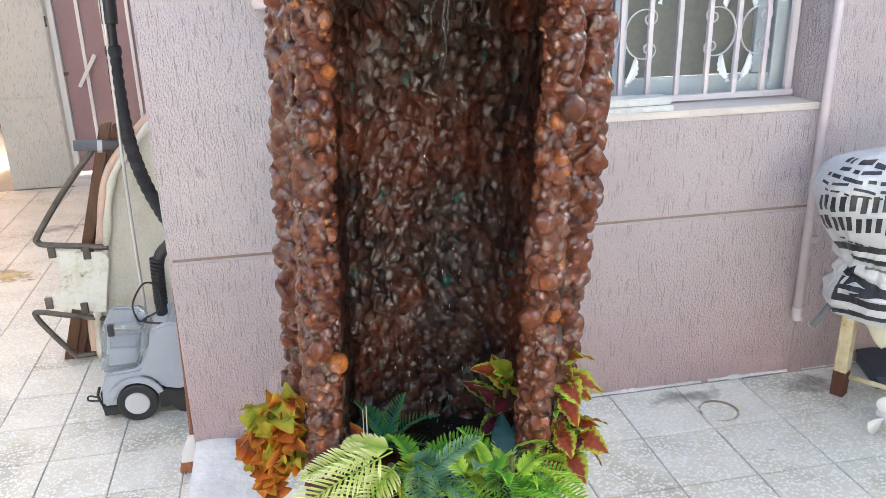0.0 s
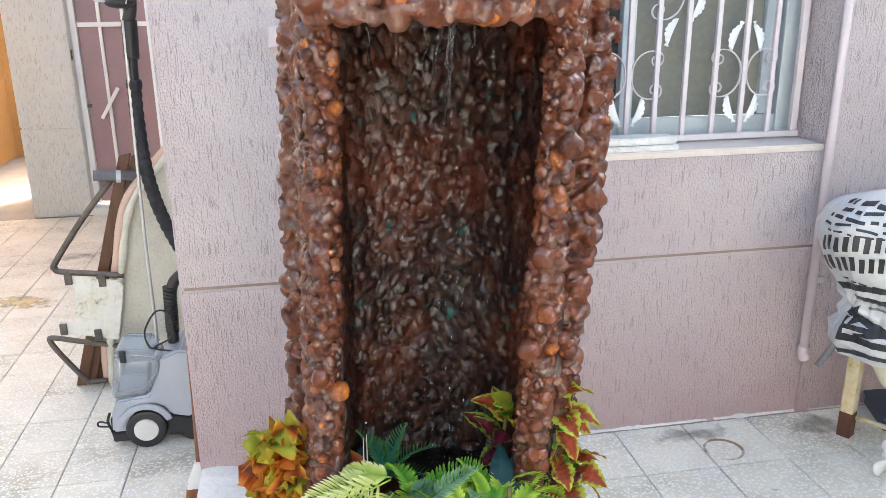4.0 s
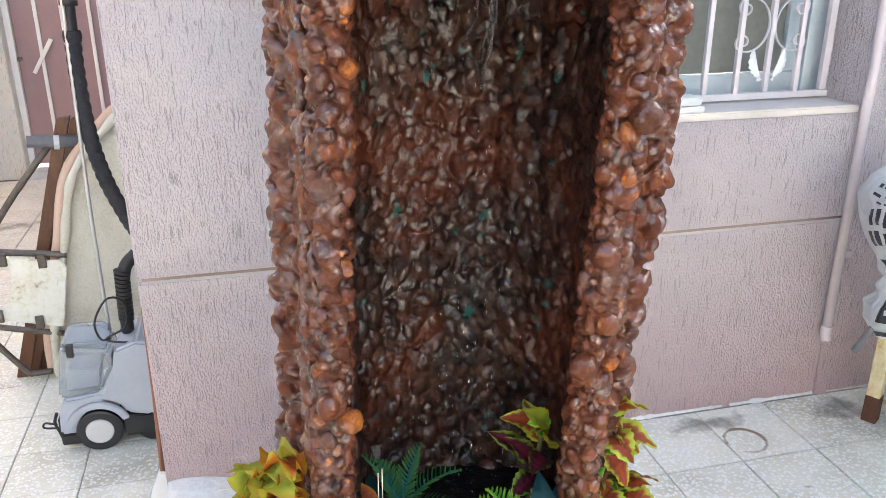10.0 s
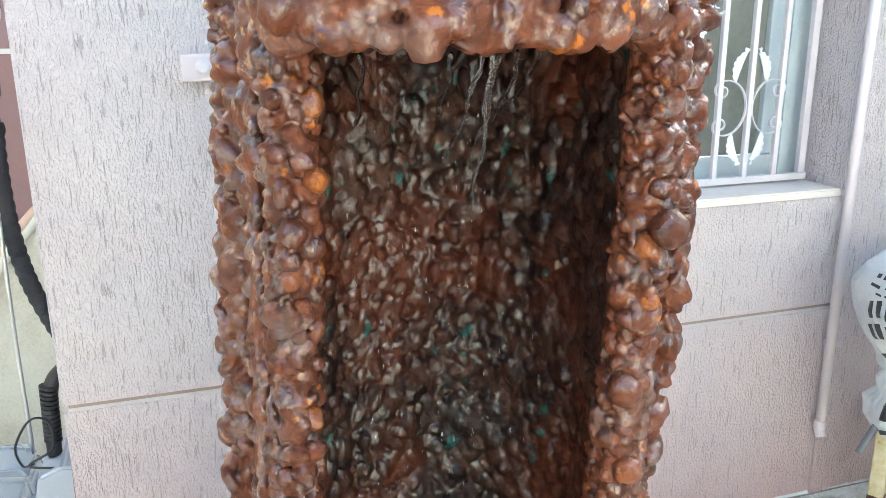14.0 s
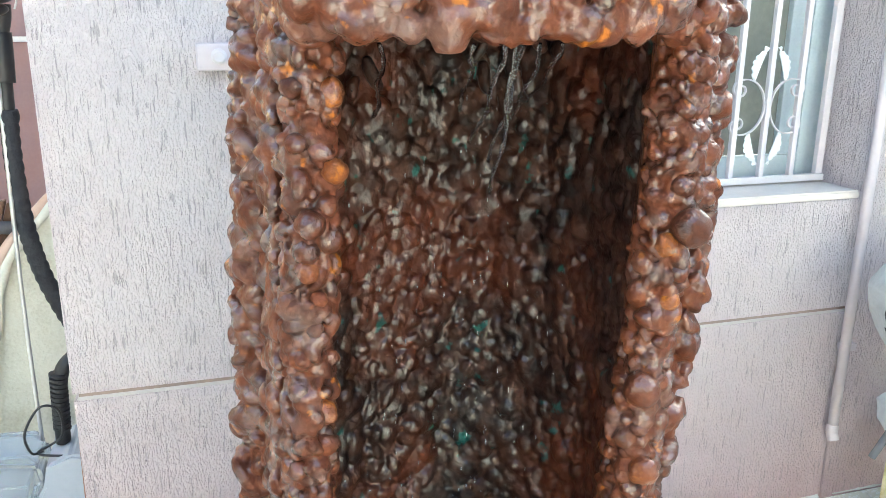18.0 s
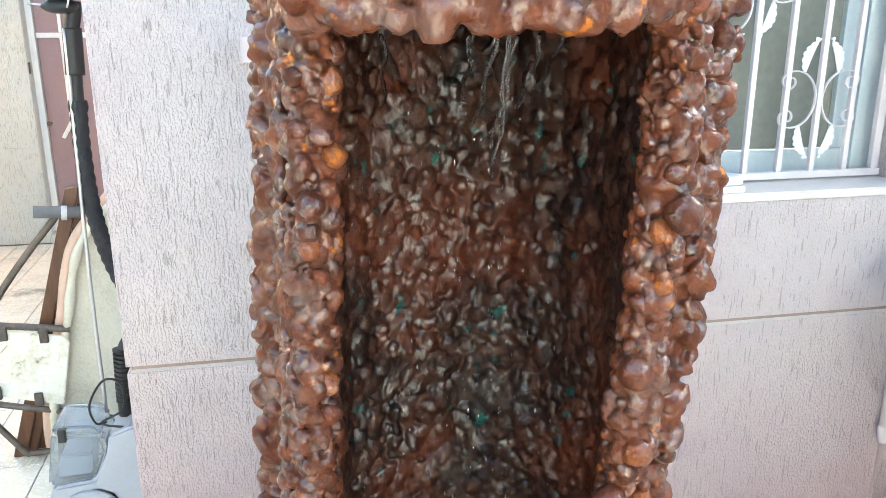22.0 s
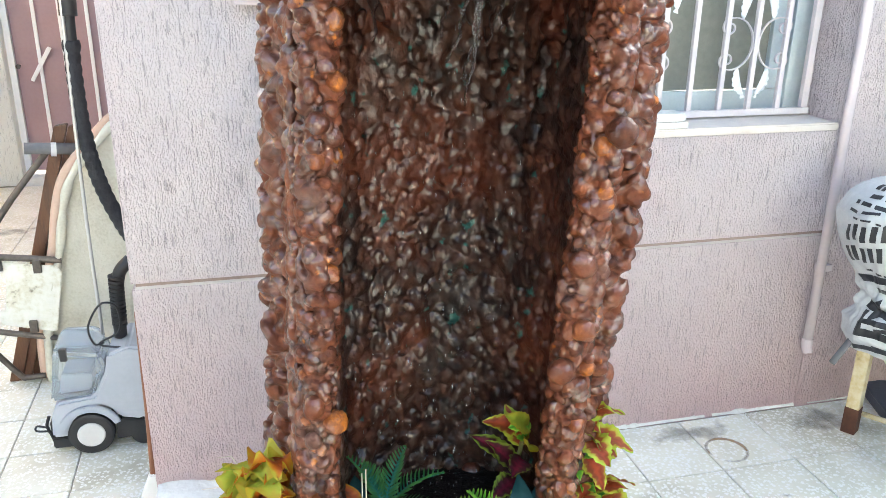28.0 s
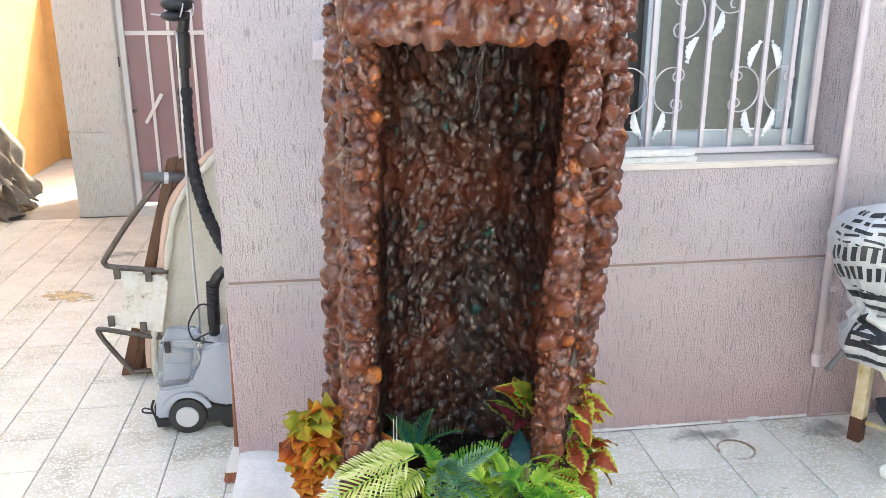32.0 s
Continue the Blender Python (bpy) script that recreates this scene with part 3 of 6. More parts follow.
def cast_leaf(a, b, bend, width=0.027):
    """A cast acanthus leaf between two points, with a lobed outer edge and a curled tip."""
    a, b = Vector(a), Vector(b)
    bm = bmesh.new()
    d = b - a
    nrm = Vector((-d.z, 0, d.x)).normalized() * (1 if bend > 0 else -1)
    L = []
    R = []
    for k in range(25):
        u = k / 24
        mid = a + d * u + nrm * math.sin(u * math.pi) * abs(bend)
        w = width * (0.25 + 0.95 * math.sin(min(1, u * 1.12) * math.pi) ** 0.8) * (1 if u < 0.86 else 0.6)
        lobe = 0.0065 * abs(math.sin(u * math.pi * 5.5)) ** 0.7 - 0.002
        hook = 0.008 if u > 0.9 else 0
        L.append((mid + nrm * (w * 0.42 + lobe + hook), mid - nrm * w * 0.42 + nrm * hook * 0.6, mid))
    fr, bk = [], []
    for l, r, m in L:
        fr.append([bm.verts.new(l + Vector((0, -0.001, 0))), bm.verts.new(m + Vector((0, -0.006, 0))), bm.verts.new(r + Vector((0, -0.001, 0)))])
        bk.append([bm.verts.new(l + Vector((0, 0.003, 0))), bm.verts.new(r + Vector((0, 0.003, 0)))])
    for i in range(24):
        f, g, p, q = fr[i], fr[i + 1], bk[i], bk[i + 1]
        for vs in ((f[0], f[1], g[1], g[0]), (f[1], f[2], g[2], g[1]), (p[0], q[0], q[1], p[1]), (f[0], g[0], q[0], p[0]), (f[2], p[1], q[1], g[2])):
            bm.faces.new(vs)
    bm.faces.new((fr[0][0], bk[0][0], bk[0][1], fr[0][2], fr[0][1]))
    bm.faces.new((fr[-1][0], fr[-1][1], fr[-1][2], bk[-1][1], bk[-1][0]))
    bmesh.ops.recalc_face_normals(bm, faces=bm.faces)
    return bm


def ornament(bar_x, z, upper, drop=0.0, slant=False):
    for side in (-1, 1):
        cx = bar_x + side * 0.052
        dz = drop * side
        part("scroll", on(GO, strip(c_scroll(cx + side * 0.008, z + dz, -side))), M_BAR, grille)
        part("leaf", on(GO, cast_leaf((bar_x + side * (0.030 if slant and side < 0 else 0.058), GY, z + dz - 0.082), (bar_x + side * (0.062 if slant and side < 0 else 0.016), GY, z + dz - 0.180), 0.014 * side)), M_LEAFWHITE, grille, "white cast leaf")
        if upper:
            part("leaf", on(GO, cast_leaf((bar_x + side * 0.058, GY, z + dz + 0.082), (bar_x + side * 0.016, GY, z + dz + 0.180), -0.014 * side)), M_LEAFWHITE, grille, "white cast leaf")


ornament(1.918, 1.350, True)
ornament(1.466, 1.350, False)
ornament(1.672, 1.675, False, 0.045, True)
ornament(1.918, 2.02, True)

# slabs on the sill
slab = thing("marble_offcut", "thick white marble offcut lying on the window sill", "stone slab", at=(1.45, 2.79, WIN[2] + 0.014))
bm = prism([(-0.155, -0.050), (0.165, -0.046), (0.160, 0.040), (-0.150, 0.045)], 0.020, "z", 0.0, 0.003)
part("lower_slab", bm, M_MARBLE, slab)
bm = prism([(-0.150, -0.040), (-0.02, -0.047), (0.158, -0.040), (0.150, 0.035), (0.02, 0.042), (-0.140, 0.036)], 0.026, "z", 0.022, 0.004)
part("upper_slab", bm, M_MARBLE, slab)

# pipe
pipe = thing("drain_pipe", "thin pink painted drain pipe on the wall", "pipe", at=(2.178, 2.692, 0.245))
part("tube", tube([(0, 0, 0.03), (0, 0, 1.0), (0, 0, 2.6)], 0.0165, 16), M_PIPE, pipe, smooth=True)
part("end_fitting", joined(tube([(0, 0, 0.03), (0, 0, 0.060)], 0.0195, 16), tube([(0, 0, 0.03), (0.001, -0.010, 0.004)], 0.0185, 16, caps=False)), M_PIPE, pipe)
part("clip", box(0.0, 0.05, 0.0, 0.034, 0.32, 0.345, 0.003), M_PIPE, pipe)

# wall box behind the fountain
tap = thing("wall_socket_box", "small pink painted box with a round knob on the wall", "box", at=(0.255, WALL_Y, 1.49))
part("body", box(-0.050, 0.055, -0.030, 0.0, 0.0, 0.062, 0.006), M_PIPE, tap)
part("knob", tube([(0.0, -0.03, 0.032), (0.0, -0.036, 0.032), (0.0, -0.046, 0.032)], [0.018, 0.018, 0.012], 16), M_BAR, tap)

# ---- bench, sack and what lies round them ----
bench = thing("work_bench", "rusty cream painted steel bench under a tied sack", "bench", at=(2.280, 2.52, 0.0), rz=32)


def leg_bm(x, y):
    return box(x - 0.023, x + 0.023, y - 0.023, y + 0.023, 0.10, 0.385, 0.004)


for lx, ly in ((0, 0), (0.02, -0.46), (0.62, 0), (0.62, -0.46)):
    lg = part("leg", leg_bm(lx, ly), M_RUSTY, bench)
    part("rusted_foot", box(lx - 0.0245, lx + 0.0245, ly - 0.0245, ly + 0.0245, 0.0, 0.102, 0.003), M_RUST, lg, "dark rusted leg end")
part("stretcher", tube([(0.0, -0.03, 0.085), (0.02, -0.43, 0.085)], 0.010, 10), M_RUSTY, bench)
part("stretcher", tube([(0.03, -0.46, 0.085), (0.59, -0.46, 0.085)], 0.010, 10), M_RUSTY, bench)
part("apron", box(-0.028, 0.648, -0.488, 0.028, 0.386, 0.42, 0.004), M_RUSTY, bench)

cloth = thing("draped_cloth", "cream cloth hanging over the edge of the bench", "cloth", at=(2.280, 2.52, 0.0), rz=32)
P = np.zeros((9, 30, 3))
for j in range(30):
    sy = 0.0 - 0.40 * j / 29
    # a pointed corner hangs lowest a third of the way along
    drop = 0.035 + 0.125 * max(0.0, 1 - abs(j - 10) / 9) + 0.02 * max(0.0, 1 - abs(j - 24) / 5)
    for i in range(9):
        v = i / 8
        P[i, j] = (-0.034 - 0.012 * math.sin(j * 0.9) * v - 0.022 * v, sy, 0.424 - drop * v) if i else (0.05, sy, 0.425)
V_, F_ = grid_mesh(P)
co_ = array_object("fabric", V_, F_, M_CLOTH, cloth)
md = co_.modifiers.new("thick", "SOLIDIFY")
md.thickness = 0.003

sack = thing("tied_sack", "white plastic sack with black printing, tied in the middle", "sack", at=(2.20, 2.33, 0.42))
SACK = [(0.0, 0.08), (0.012, 0.13), (0.06, 0.165), (0.12, 0.168), (0.17, 0.135), (0.215, 0.14), (0.27, 0.175), (0.34, 0.225), (0.42, 0.262), (0.48, 0.262), (0.53, 0.235), (0.565, 0.19), (0.588, 0.10), (0.595, 0.01)]


def sack_radius(z):
    return float(np.interp(z, [a for a, _ in SACK], [b for _, b in SACK]))


def sack_point(a, z, out=0.0):
    r = sack_radius(z) * 0.93
    d = Vector((math.cos(a), math.sin(a), z * 4))
    r *= 1 + 0.035 * math.sin(3 * a + 9 * z) + 0.02 * math.sin(7 * a - 20 * z)
    # sharp creases run down from the top and gather at the waist
    r += 0.016 * (0.5 - abs(noise.noise(Vector((d.x * 2.4, d.y * 2.4, z * 5.5))))) + 0.009 * (0.4 - abs(noise.noise(Vector((d.x * 5.5 + 4, d.y * 5.5, z * 16)))))
    waist = math.exp(-((z - 0.19) / 0.07) ** 2)
    r += 0.011 * waist * noise.noise(Vector((d.x * 9, d.y * 9, z * 9))) + 0.010 * waist * math.sin(95 * z + 3 * math.sin(2 * a))
    r += out
    return Vector((math.cos(a) * r, math.sin(a) * r * 0.9, z + 0.012 * math.sin(2 * a + 1)))


nz, na = 130, 220
zs = np.interp(np.linspace(0, 1, nz), [0, 0.08, 0.9, 1], [0.0, 0.012, 0.57, 0.595])
P = np.array([[sack_point(2 * math.pi * j / na, z) for j in range(na)] for z in zs])
V_, F_ = grid_mesh(P, True)
array_object("bag", V_, F_, M_BAG, sack)


def print_patch(a0, a1, z0, z1, mat, name="print", slope=0.0, label=""):
    n_, m_ = max(2, int((a1 - a0) / 0.02)), max(2, int(abs(z1 - z0) / 0.005) + 1)
    Q = np.array([[sack_point(a0 + (a1 - a0) * j / n_, z0 + (z1 - z0) * i / m_ + slope * (a0 + (a1 - a0) * j / n_ - a0), 0.0028) for j in range(n_ + 1)] for i in range(m_ + 1)])
    v_, f_ = grid_mesh(Q)
    o = array_object(name, v_, f_, mat, sack, label)
    return o


# unreadable and private writing stands as plain bars
W0 = math.pi * 1.02
for k in range(11):
    a = W0 - 0.12 + k * 0.125
    for row_z, hgt, sh in ((0.398, 0.050, 0.0), (0.326, 0.050, -0.05)):
        zz_ = row_z + 0.005 * k + 0.004 * math.sin(k * 2.1)
        print_patch(a + sh, a + sh + 0.072, zz_, zz_ + hgt, M_INK, "print_bar", 0.05)
for z0, a0, a1, th in ((0.275, 0.15, 1.2, 0.010), (0.23, 0.2, 1.3, 0.020), (0.205, 0.5, 1.4, 0.008), (0.12, 0.0, 1.2, 0.016), (0.075, -0.1, 1.2, 0.026), (0.045, 0.3, 1.1, 0.010)):
    print_patch(W0 + a0, W0 + a1, z0, z0 + th, M_INK if th > 0.009 else M_INKGREY, "print_line", 0.012)
for z0, a0, a1, th, sl_ in ((0.252, -0.25, 1.3, 0.026, 0.03), (0.168, -0.2, 1.3, 0.024, -0.03), (0.020, -0.2, 1.3, 0.018, 0.02), (0.100, 0.3, 1.3, 0.014, 0.05)):
    print_patch(W0 + a0, W0 + a1, z0, z0 + th, M_INK, "print_band", sl_)
rs = random.Random(4)
for row_z, a0, a1, th in ((0.556, -0.1, 1.5, 0.013), (0.534, 0.0, 1.5, 0.010), (0.512, -0.15, 1.4, 0.011), (0.490, -0.2, 1.3, 0.008), (0.470, -0.1, 1.4, 0.006), (0.302, -0.1, 1.3, 0.007), (0.288, 0.0, 1.2, 0.005), (0.150, 0.1, 1.2, 0.009)):
    a = W0 + a0 + rs.uniform(0, 0.2)
    while a < W0 + a1:
        w = rs.uniform(0.06, 0.26)
        print_patch(a, a + w, row_z, row_z + th, M_INK, "print_line", rs.uniform(-0.03, 0.04))
        a += w + rs.uniform(0.03, 0.10)
print_patch(W0 - 0.10, W0 + 0.03, 0.10, 0.16, M_INK, "print_mark")
print_patch(W0 + 0.10, W0 + 0.32, 0.13, 0.19, M_INK, "print_mark", 0.1)

stick = thing("grey_stick", "short weathered grey stick poking out beneath the sack", "stick", at=(2.08, 2.37, 0.4225))
part("shaft", tube([(0.05, 0.0, 0.12), (-0.01, -0.005, 0.06), (-0.09, -0.02, -0.022)], 0.011, 10), M_GREYSTICK, stick, smooth=True)

tray = thing("plastic_tray", "dark blue plastic tray on the floor under the bench", "tray", at=(2.60, 2.58, 0.0), rz=-20)
part("tray_body", joined(box(-0.13, 0.15, -0.12, 0.12, 0.0, 0.05, 0.008), box(-0.14, 0.16, -0.13, 0.13, 0.05, 0.062, 0.004)), M_BLUEPLASTIC, tray)

fan = thing("fan_blade", "white plastic fan propeller leaning under the bench", "fan", at=(2.235, 2.24, 0.0))
for k in range(3):
    a0 = radians(95 + 120 * k)
    bm = bmesh.new()
    rows = []
    for i in range(9):
        u = i / 8
        r = 0.012 + 0.068 * u
        w = 0.012 + 0.026 * math.sin(min(1, u * 1.15) * math.pi * 0.62)
        if i == 8:
            w *= 0.5
        rows.append([])
        for s_ in (-1, 0, 1):
            x = math.cos(a0) * r - math.sin(a0) * w * s_
            z = math.sin(a0) * r + math.cos(a0) * w * s_
            rows[-1].append(bm.verts.new((x, -0.02 + 0.012 * s_ * (1 - u * 0.5), z + 0.084)))
    for p_, q_ in zip(rows, rows[1:]):
        for c_ in range(2):
            bm.faces.new((p_[c_], p_[c_ + 1], q_[c_ + 1], q_[c_]))
    o = part("blade", bm, M_WHITEPLASTIC, fan, smooth=True)
    md = o.modifiers.new("thick", "SOLIDIFY")
    md.thickness = 0.003
part("hub", tube([(0, -0.045, 0.084), (0, -0.035, 0.084), (0, 0.01, 0.084)], [0.010, 0.016, 0.018], 16), M_WHITEPLASTIC, fan)


# ---- passage: materials ----
M_DOOR = material("mauve_door_paint", [(0.30, 0.19, 0.20), (0.36, 0.24, 0.25)], 0.5, 3, 40, 0.1, 0.002)
M_SILVER = material("silver_grey_plastic", [(0.38, 0.41, 0.47), (0.46, 0.49, 0.55)], 0.32, 5, 60, 0.05, 0.001, 0.1)
M_BLACKPLASTIC = material("black_plastic", [(0.014, 0.014, 0.016), (0.028, 0.028, 0.03)], 0.45)
M_HUB = material("light_grey_hub", [(0.55, 0.55, 0.56), (0.64, 0.64, 0.65)], 0.4)
M_FABRIC_BLACK = material("black_quilted_sleeve", [(0.012, 0.012, 0.016), (0.030, 0.030, 0.036)], 0.7, 20, 90, 0.6, 0.006)
M_CHROME = material("chrome_tube", [(0.50, 0.50, 0.50), (0.62, 0.62, 0.62)], 0.3, metal=0.8)
M_STEEL = material("worn_brown_steel", [(0.05, 0.042, 0.038), (0.13, 0.11, 0.095), (0.20, 0.17, 0.14)], 0.5, 16, 70, 0.2, 0.002, 0.5)
M_PLATE = material("chipped_white_plate", [(0.20, 0.17, 0.12), (0.66, 0.62, 0.50), (0.76, 0.74, 0.66), (0.80, 0.78, 0.72), (0.80, 0.78, 0.72)], 0.5, 16, 60, 0.3, 0.003, spread=0.38)
M_WOOD = material("dark_brown_wood", [(0.045, 0.018, 0.010), (0.12, 0.05, 0.022), (0.16, 0.07, 0.03)], 0.5, 6, 50, 0.3, 0.003, stretch=(6, 6, 0.6))
M_BOARDCLOTH = material("dirty_cream_board_cover", [(0.42, 0.38, 0.29), (0.62, 0.59, 0.50), (0.70, 0.68, 0.60)], 0.85, 5, 90, 0.4, 0.004)
M_BOARDPINK = material("faded_peach_foam", [(0.58, 0.38, 0.28), (0.68, 0.50, 0.40)], 0.85, 6, 70, 0.3, 0.003)
M_TARP = material("grey_brown_tarp", [(0.12, 0.11, 0.09), (0.30, 0.28, 0.235)], 0.8, 6, 50, 0.5, 0.006)
M_TARPLIGHT = material("pale_tarp", [(0.50, 0.48, 0.43), (0.66, 0.64, 0.58)], 0.8, 6, 50, 0.5, 0.006)
M_REDBRUSH = material("red_green_bristle", [(0.30, 0.05, 0.05), (0.40, 0.16, 0.08), (0.10, 0.22, 0.05)], 0.8, 30, 200, 0.5, 0.003)
M_BROOMSTICK = material("orange_brown_stick", [(0.20, 0.08, 0.04), (0.28, 0.11, 0.055)], 0.5)


def glass(name, tint, rough=0.05):
    m = bpy.data.materials.new(name)
    m.use_nodes = True
    b = m.node_tree.nodes["Principled BSDF"]
    b.inputs["Base Color"].default_value = (*tint, 1)
    b.inputs["Transmission Weight"].default_value = 0.82
    b.inputs["Roughness"].default_value = rough
    b.inputs["IOR"].default_value = 1.2
    return m


M_TANK = glass("smoky_clear_plastic", (0.78, 0.83, 0.88), 0.06)

# door
door = tagged(new("door_1"), "mauve metal door with white vertical bars", "door", kind="structure")
door.location, door.scale = (0.0072, -0.0064, 0.0587), (0.9626, 0.9626, 0.9626)
DY = 7.85
part("leaf", box(-1.55, -0.60, DY + 0.02, DY + 0.06, LOW + 0.03, 1.95, 0.003), M_DOOR, door)
part("frame", box(-1.60, -1.552, DY - 0.02, DY + 0.08, LOW + 0.02, 2.0, 0.004), M_LEAFWHITE, door, "white door frame")
part("frame", box(-1.64, -1.612, DY - 0.06, DY + 0.03, LOW + 0.02, 2.0, 0.004), M_LEAFWHITE, door, "white door frame")
part("frame", box(-1.60, -0.55, DY - 0.02, DY + 0.08, 2.0, 2.05, 0.004), M_LEAFWHITE, door, "white door frame")
part("rail", box(-1.55, -0.60, DY - 0.005, DY + 0.018, 1.405, 1.445, 0.003), M_LEAFWHITE, door)
for bx in (-1.362, -1.165, -0.955, -0.76):
    part("bar", box(bx - 0.014, bx + 0.014, DY - 0.002, DY + 0.016, LOW + 0.06, 1.404, 0.003), M_LEAFWHITE, door)
    part("bar", box(bx - 0.014, bx + 0.014, DY - 0.002, DY + 0.016, 1.446, 1.94, 0.003), M_LEAFWHITE, door)
hd = prism([(-1.45, 0.615), (-1.425, 0.60), (-1.255, 0.87), (-1.285, 0.885)], 0.02, "y", DY - 0.03, 0.003)
part("latch", hd, M_LEAFWHITE, door, "slanting white latch bar")
part("knob", tube([(-1.528, DY + 0.02, 0.726), (-1.528, DY - 0.03, 0.726)], [0.012, 0.02], 12), M_STEEL, door)
part("hinge", tube([(-1.618, DY - 0.07, 1.13), (-1.618, DY - 0.07, 1.22)], 0.016, 10), M_STEEL, door)
structure("door_sill", box(-1.545, -0.52, 7.44, 7.62, LOW - 0.01, LOW + 0.065, 0.004), M_WHITEWASH, "white stone door sill", "sill")
structure("wall_door", joined(box(-0.515, 0.1, 7.53, 7.65, LOW, 3.0), box(-1.545, -0.515, 7.55, 7.65, 2.04, 3.0)), M_CREAM, "cream plastered wall beside the door", "wall")

# vacuum cleaner, its front towards -x
vac = thing("carpet_cleaner", "silver grey carpet cleaner with a clear tank and black wheels", "vacuum cleaner", at=(-0.39, 3.43, LOW))
side = [(-0.185, 0.075), (-0.178, 0.16), (-0.155, 0.222), (-0.02, 0.236), (0.03, 0.33), (0.045, 0.402), (0.12, 0.43), (0.20, 0.41), (0.21, 0.16), (0.14, 0.115), (0.06, 0.135), (0.035, 0.175), (-0.005, 0.195), (-0.045, 0.19), (-0.085, 0.165), (-0.105, 0.12), (-0.11, 0.075)]
bm = prism(side, 0.235, "y", -0.12, 0.010)
part("body", bm, M_SILVER, vac, smooth=False)
part("skirt", prism([(-0.185, 0.03), (-0.186, 0.073), (-0.112, 0.073), (-0.105, 0.03)], 0.23, "y", -0.118, 0.004), M_BLACKPLASTIC, vac)
part("skirt", prism([(0.04, 0.04), (0.045, 0.115), (0.065, 0.13), (0.14, 0.112), (0.21, 0.155), (0.21, 0.05)], 0.23, "y", -0.118, 0.004), M_BLACKPLASTIC, vac)
arch = [(-0.045 + 0.118 * math.cos(a), 0.085 + 0.118 * math.sin(a)) for a in np.linspace(0.35, math.pi - 0.2, 18)] + [(-0.045 + 0.092 * math.cos(a), 0.085 + 0.092 * math.sin(a)) for a in np.linspace(math.pi - 0.2, 0.35, 18)]
part("wheel_arch", prism(arch, 0.018, "y", -0.136, 0.003), M_SILVER, vac)
for wx, wy in ((-0.045, -0.130), (-0.045, 0.105), (0.14, 0.105), (0.14, -0.105)):
    r = 0.083 if wx < 0 else 0.05
    wz = 0.083 if wx < 0 else 0.05
    wh = part("wheel", tube([(wx, wy - 0.004, wz), (wx, wy, wz), (wx, wy + 0.03, wz), (wx, wy + 0.034, wz)], [r * 0.9, r, r, r * 0.9], 40), M_BLACKPLASTIC, vac, "black rubber wheel")
    if wx < 0:
        part("hub_cap", tube([(wx, wy - 0.010, wz), (wx, wy - 0.007, wz), (wx, wy + 0.002, wz)], [r * 0.56, r * 0.60, r * 0.62], 40), M_HUB, wh, "light grey hub cap")
tank = [(-0.172, 0.226), (-0.140, 0.425), (-0.125, 0.428), (0.022, 0.398), (0.034, 0.34), (-0.015, 0.240)]
part("tank", prism(tank, 0.20, "y", -0.115, 0.012), M_TANK, vac, "clear smoky plastic tank")
part("tank_insert", prism([(-0.145, 0.245), (-0.125, 0.33), (-0.02, 0.325), (-0.03, 0.25)], 0.15, "y", -0.085, 0.006), M_SILVER, vac)
part("lid", prism([(-0.142, 0.430), (-0.118, 0.446), (-0.008, 0.440), (0.02, 0.402)], 0.18, "y", -0.105, 0.005), M_TANK, vac, "clear tank lid")
part("lid_clip", box(-0.115, -0.090, -0.128, -0.108, 0.395, 0.445, 0.004), M_BLACKPLASTIC, vac)
part("bumper", joined(box(-0.205, -0.186, -0.05, 0.05, 0.03, 0.105, 0.006), tube(curve([(-0.20, -0.06, 0.14), (-0.212, -0.062, 0.10), (-0.20, -0.064, 0.06), (-0.19, -0.066, 0.02)], 5), 0.006, 8), tube(curve([(-0.205, -0.06, 0.09), (-0.245, -0.065, 0.105), (-0.25, -0.065, 0.085), (-0.205, -0.06, 0.075)], 5), 0.004, 8)), M_BLACKPLASTIC, vac)
part("cable", tube(curve([(0.03, -0.06, 0.425), (0.005, -0.10, 0.445), (-0.005, -0.11, 0.52), (0.045, -0.10, 0.60), (0.095, -0.08, 0.575), (0.09, -0.06, 0.47), (0.02, -0.08, 0.43), (0.16, -0.10, 0.41)], 10), 0.004, 8), M_BLACKPLASTIC, vac, smooth=True)
cf = part("hose_cuff", tube(curve([(0.085, 0.0, 0.42), (0.088, 0.0, 0.55), (0.105, 0.01, 0.67), (0.15, 0.03, 0.72)], 8), 0.024, 14), M_BLACKPLASTIC, vac, "ribbed black hose cuff", smooth=True)
for k in range(13):
    zz = 0.47 + k * 0.016
    part("rib", tube([(0.086 + 0.0006 * k, 0.0, zz), (0.087 + 0.0006 * k, 0.0, zz + 0.007)], 0.0285, 14), M_BLACKPLASTIC, cf)

# cleaning wand and sleeve, standing beside the cleaner
wand = thing("cleaning_wand", "chrome wand with black handle and quilted hose sleeve", "vacuum wand", at=(-0.365, 3.45, LOW + 0.43))
WO = Vector((0.365, -3.45, -LOW - 0.43))


def world_tube(points, r, sides=12, steps=8):
    return on(WO, tube(curve(points, steps), r, sides))


